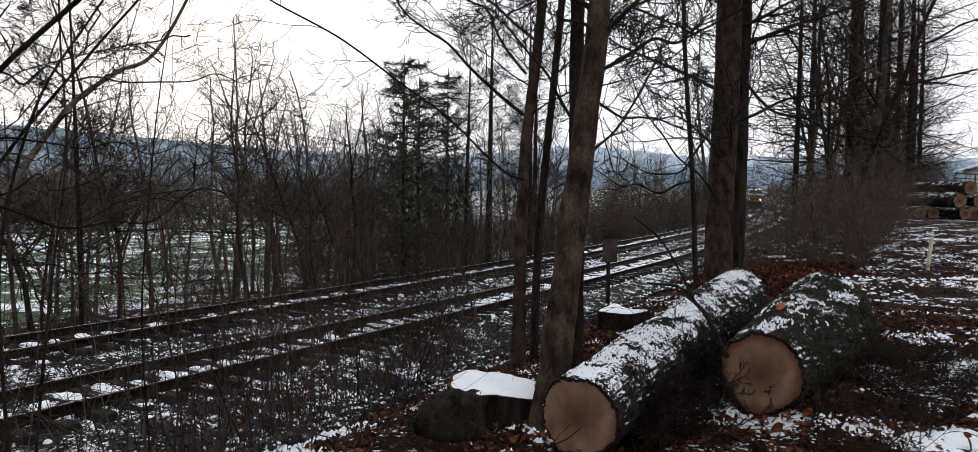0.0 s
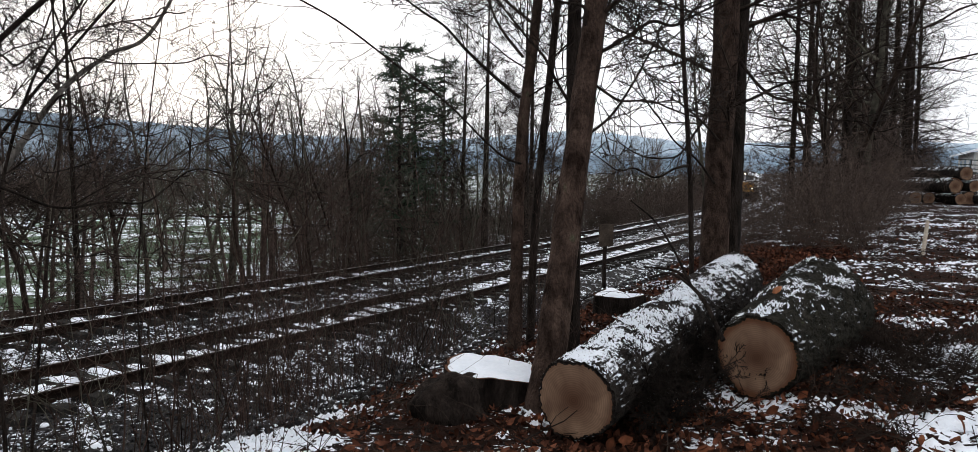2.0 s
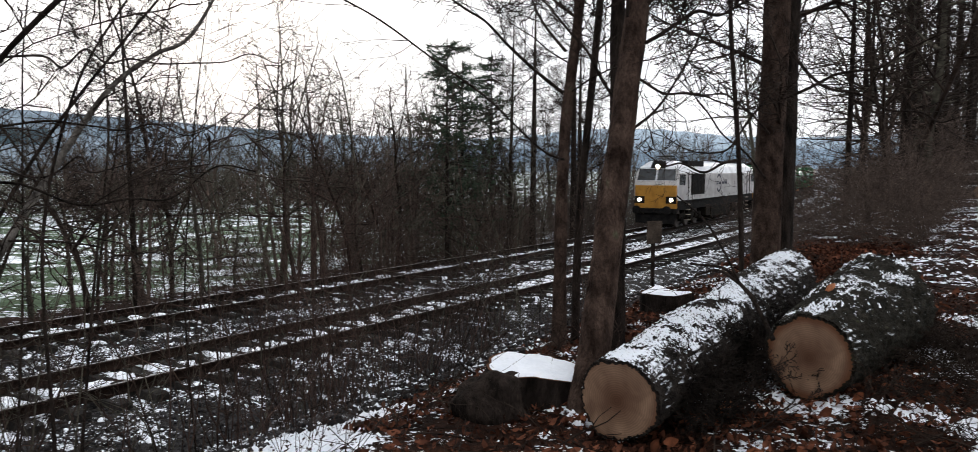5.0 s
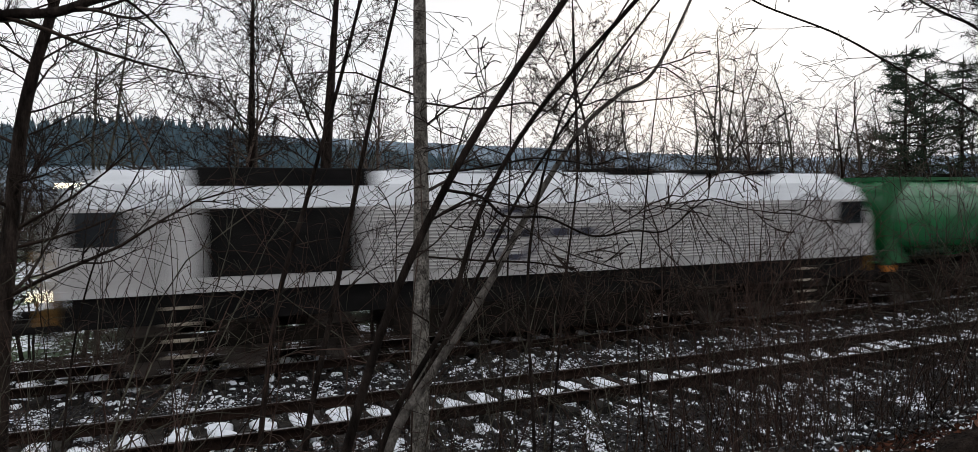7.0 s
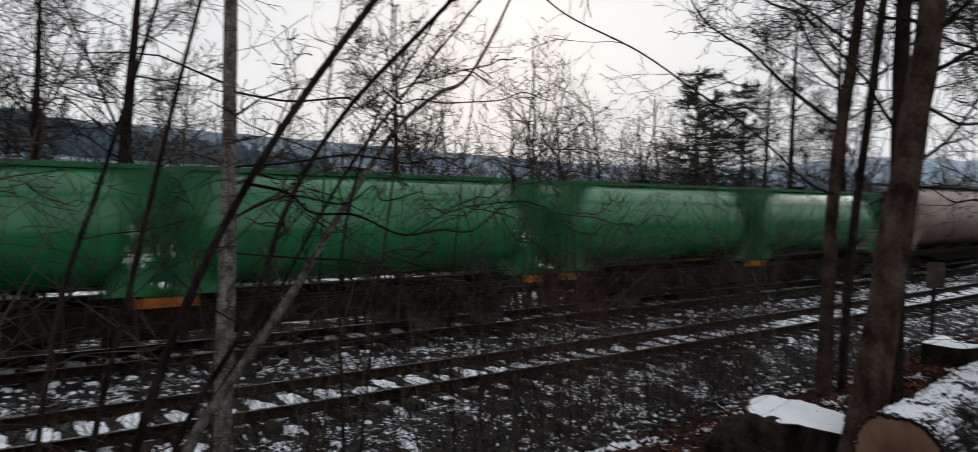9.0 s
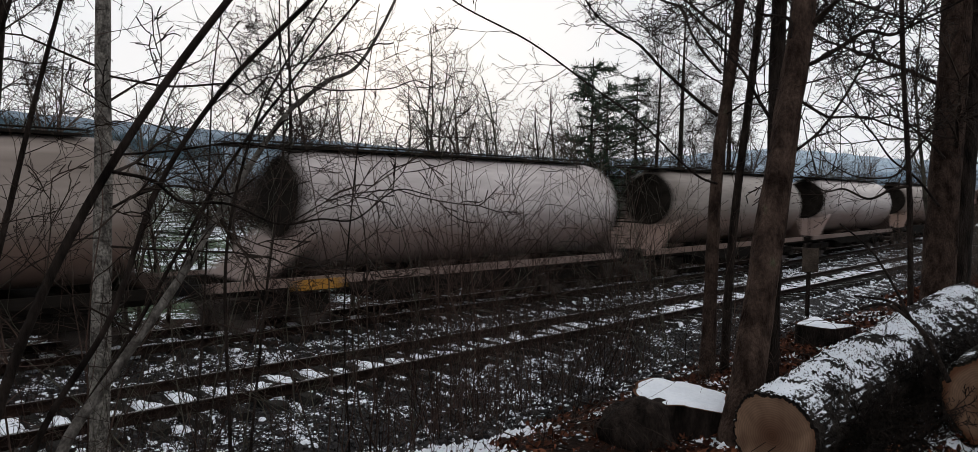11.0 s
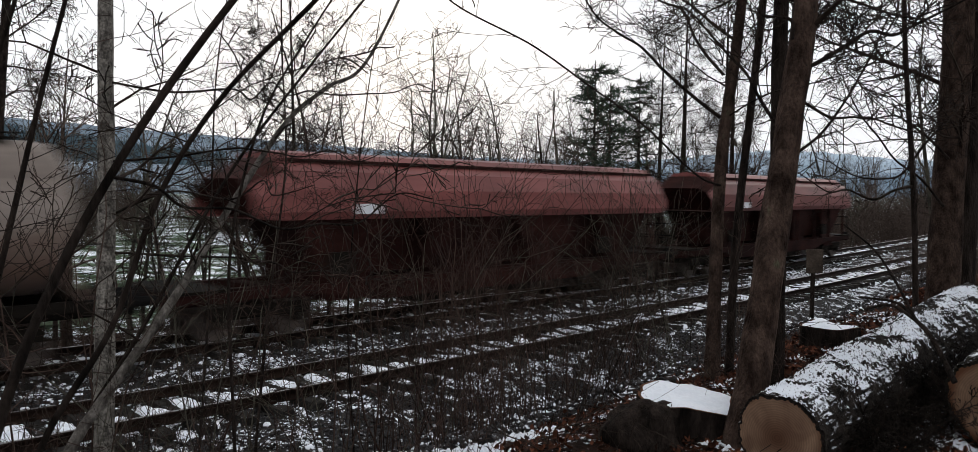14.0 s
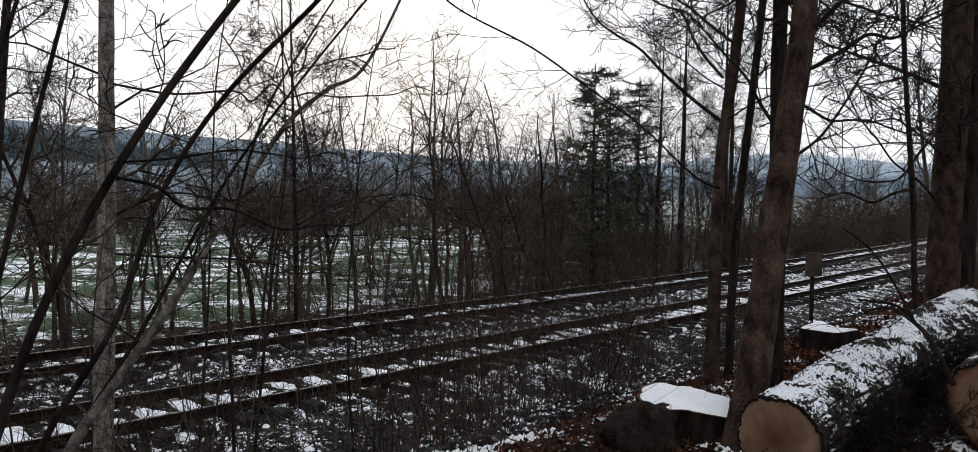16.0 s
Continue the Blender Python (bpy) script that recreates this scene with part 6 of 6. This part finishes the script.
def build_snow_crumbs():
    """Crusts of snow left in the hollows of the litter."""
    rng = random.Random(77)
    v, f = [], []
    for i in range(42000):
        u, off = (rng.uniform(-1, 22), rng.uniform(-14, -7.4)) if i < 16000 else (rng.uniform(0, 9), rng.uniform(-12, -7.8))
        p = W(u, off)
        if p.x * p.x + p.y * p.y < 4:
            continue
        if noise.noise((p.x * 1.1, p.y * 1.1, 9)) + 0.5 * noise.noise((p.x * 4, p.y * 4, 2)) > (-0.06 if p.x > 0.47 * p.y else -0.16):
            continue
        z = height(p.x, p.y)[0]
        r = rng.uniform(0.010, 0.034) * (1.5 if p.x > 0.47 * p.y else 1)
        b, t, h = len(v), rng.uniform(0, 6.28), rng.uniform(0.008, 0.028)
        for k in range(5):
            a = t + k * 1.2566
            q = r * rng.uniform(0.6, 1.3)
            v.append((p.x + q * math.cos(a), p.y + q * math.sin(a), z - 0.004))
        v.append((p.x + rng.gauss(0, 0.004), p.y + rng.gauss(0, 0.004), z + h))
        f += [(b + k, b + (k + 1) % 5, b + 5) for k in range(5)]
    tagged(put("snow_crumbs", mesh_np("snow_crumbs", v, f, True), M_SNOW), "thin broken crust of snow on the leaf litter", "snow", kind="stuff")


build_snow_crumbs()


def chip(p, s, rz, label):
    rng = random.Random(int(p[0] * 100))
    bm = bmesh.new()
    secs = []
    for x, w, h in ((-1, 0.25, 0.15), (-0.4, 0.5, 0.35), (0.5, 0.42, 0.3), (1, 0.15, 0.1)):
        secs.append([(x * s, -w * s, 0), (x * s, -w * s * 0.7, h * s), (x * s, w * s * 0.8, h * s * 0.8), (x * s, w * s, 0)])
    loft(bm, secs)
    ob = part("wood_chip", bm, M_CHIP)
    ob.location = p
    ob.rotation_euler = (0.3, -0.5, rz)
    tagged(ob, label, "wood chip", "wood chips")


M_CHIP = mat("fresh_orange_wood", (0.20, 0.075, 0.035), (0.33, 0.14, 0.07), 18, 0.85, 0.4, 5, stretch=(0.3, 1, 1))
chip((2.02, 5.35, 2.53), 0.045, 0.6, "fresh orange wood chip on a log")
chip((2.42, 5.45, 2.36), 0.05, 1.6, "fresh orange wood chip on a log")
chip((1.16, 4.55, 1.95), 0.07, 0.2, "cut wood piece lying between the logs")


def build_stake():
    p = Vector((6.58, 11.72, height(6.58, 11.72)[0] - 0.1))
    bm = bmesh.new()
    loft(bm, [[(-0.022, -0.02, 0), (0.022, -0.02, 0), (0.022, 0.02, 0), (-0.022, 0.02, 0)], [(-0.019, -0.017, 0.62), (0.022, -0.017, 0.62), (0.022, 0.02, 0.62), (-0.019, 0.02, 0.62)], [(-0.012, -0.008, 0.65), (0.012, -0.008, 0.65), (0.012, 0.012, 0.65), (-0.012, 0.012, 0.65)]])
    ob = part("wooden_stake", bm, M_POST)
    ob.location = p
    ob.rotation_euler = (0.05, 0.08, 0.4)
    tagged(ob, "pale wooden marker stake in the litter", "stake")


def build_sign():
    base = new("line_marker")
    p = Vector((2.08, 13.35, 0))
    base.location = (p.x, p.y, height(p.x, p.y)[0] - 0.1)
    base.rotation_euler = (0, 0, 0.35)
    tagged(base, "weathered square marker board on a thin post", "sign")
    bm = bmesh.new()
    cyl(bm, (0, 0, 0), (0, 0, 1.25), 0.035, sides=10)
    part("post", bm, M_BARK, base)
    boxes("board", (-0.14, 0.14, -0.05, -0.03, 0.95, 1.33), M_SIGN, base, "grey weathered board", 0.008)


build_stake()
build_sign()


def build_log_pile():
    rng = random.Random(17)
    c = W(26.5, -11.35)
    z0 = height(c.x, c.y)[0]
    d = Matrix.Rotation(0.55, 3, "Z") @ (W(27.5, -11.35) - c).normalized()
    s = Vector((-d.y, d.x, 0))
    for row, n in ((0, 5), (1, 3), (2, 1)):
        for i in range(n):
            r = rng.uniform(0.17, 0.26)
            p = c + s * ((i - n / 2) * 0.47 - 0.3 * row + rng.gauss(0, 0.05)) + Vector((0, 0, z0 + 0.2 + row * 0.38)) - Vector((0, 0, c.z)) + d * rng.uniform(-0.5, 0.5)
            lumpy_log("log", p[:], (p + d * rng.uniform(2.4, 3.4))[:], r, r * 0.95, "stacked snow-dusted log in a far pile", 40 + row * 9 + i, None, 32, 24)


build_log_pile()


def build_house():
    base = new("house")
    p = stand(66, -15.0, -1.2)
    base.location = p
    base.rotation_euler = (0, 0, heading(66))
    tagged(base, "white house with a low snowy roof beyond the trees", "house")
    boxes("wall", (0, 11, -9, 0, -0.5, 2.6), M_HOUSE, base)
    bm = bmesh.new()
    loft(bm, [[(x, -9.6, 2.45), (x, -4.5, 4.0), (x, 0.6, 2.45), (x, 0.6, 2.6), (x, -4.5, 4.2), (x, -9.6, 2.6)] for x in (-0.6, 11.6)])
    part("roof", bm, M_SNOW, base, "snow-covered low roof")
    for x in (2, 5.5, 8.5):
        w = boxes("window", (x - 0.5, x + 0.5, -0.02, 0.03, 0.9, 2.1), M_GLASS, base, "dark window pane")
        boxes("frame", (x - 0.56, x + 0.56, 0.0, 0.02, 0.84, 2.16), M_WHITE, w)
    w = boxes("window", (-0.03, 0.02, -5.2, -4.0, 0.9, 2.1), M_GLASS, base, "dark window pane")
    boxes("frame", (-0.02, 0.0, -5.26, -3.94, 0.84, 2.16), M_WHITE, w)
    fence = new("railing")
    fence.location = stand(56, -12.7)
    fence.rotation_euler = (0, 0.06, heading(56) - 1.7)
    tagged(fence, "dark metal railing along a snowy bank", "railing")
    for i in range(13):
        boxes("post", (i * 1.1 - 0.03, i * 1.1 + 0.03, -0.03, 0.03, -0.3, 1.1), M_RAILING, fence)
    for z in (0.25, 0.5, 0.75, 1.05):
        boxes("bar", (0, 13.2, -0.025, 0.025, z - 0.03, z + 0.03), M_RAILING, fence)


build_house()


# ---- distance ----
def build_distance():
    rng = random.Random(12)
    v, f = [], []
    for i in range(5200):
        az = 122 + 60 * rng.random() ** 0.9
        off = rng.uniform(850, 1010)
        r = off / math.sin(radians(az) - TH)
        x, y = r * math.cos(radians(az)), r * math.sin(radians(az))
        z = height(x, y)[0]
        h, w = rng.uniform(13, 20), rng.uniform(3.0, 5.0)
        b = len(v)
        for k in range(6):
            a = k * math.pi / 3 + rng.random()
            v.append((x + w * math.cos(a), y + w * math.sin(a), z))
        v.append((x, y, z + h))
        f += [(b + k, b + (k + 1) % 6, b + 6) for k in range(6)]
    tagged(put("distant_forest", mesh_np("distant_forest", v, f), M_FOREST), "dark spruce forest on a distant hillside, blued with painted haze", "forest", kind="stuff")
    # Both hill ranges carry haze in their colour, stronger on the farther one.
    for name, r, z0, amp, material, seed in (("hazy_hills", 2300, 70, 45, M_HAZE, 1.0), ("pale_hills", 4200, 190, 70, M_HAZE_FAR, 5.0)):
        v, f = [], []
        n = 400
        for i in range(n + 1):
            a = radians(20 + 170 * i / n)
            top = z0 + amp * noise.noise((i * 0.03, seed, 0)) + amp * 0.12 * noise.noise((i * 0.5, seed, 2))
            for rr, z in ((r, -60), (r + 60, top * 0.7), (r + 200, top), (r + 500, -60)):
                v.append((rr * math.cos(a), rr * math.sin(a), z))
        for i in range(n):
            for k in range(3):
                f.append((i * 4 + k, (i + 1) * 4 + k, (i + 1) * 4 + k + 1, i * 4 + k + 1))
        tagged(put(name, mesh_np(name, v, f, True), material), "blue-grey hills with haze painted into their colour", "hills", kind="structure")


build_distance()

motions()
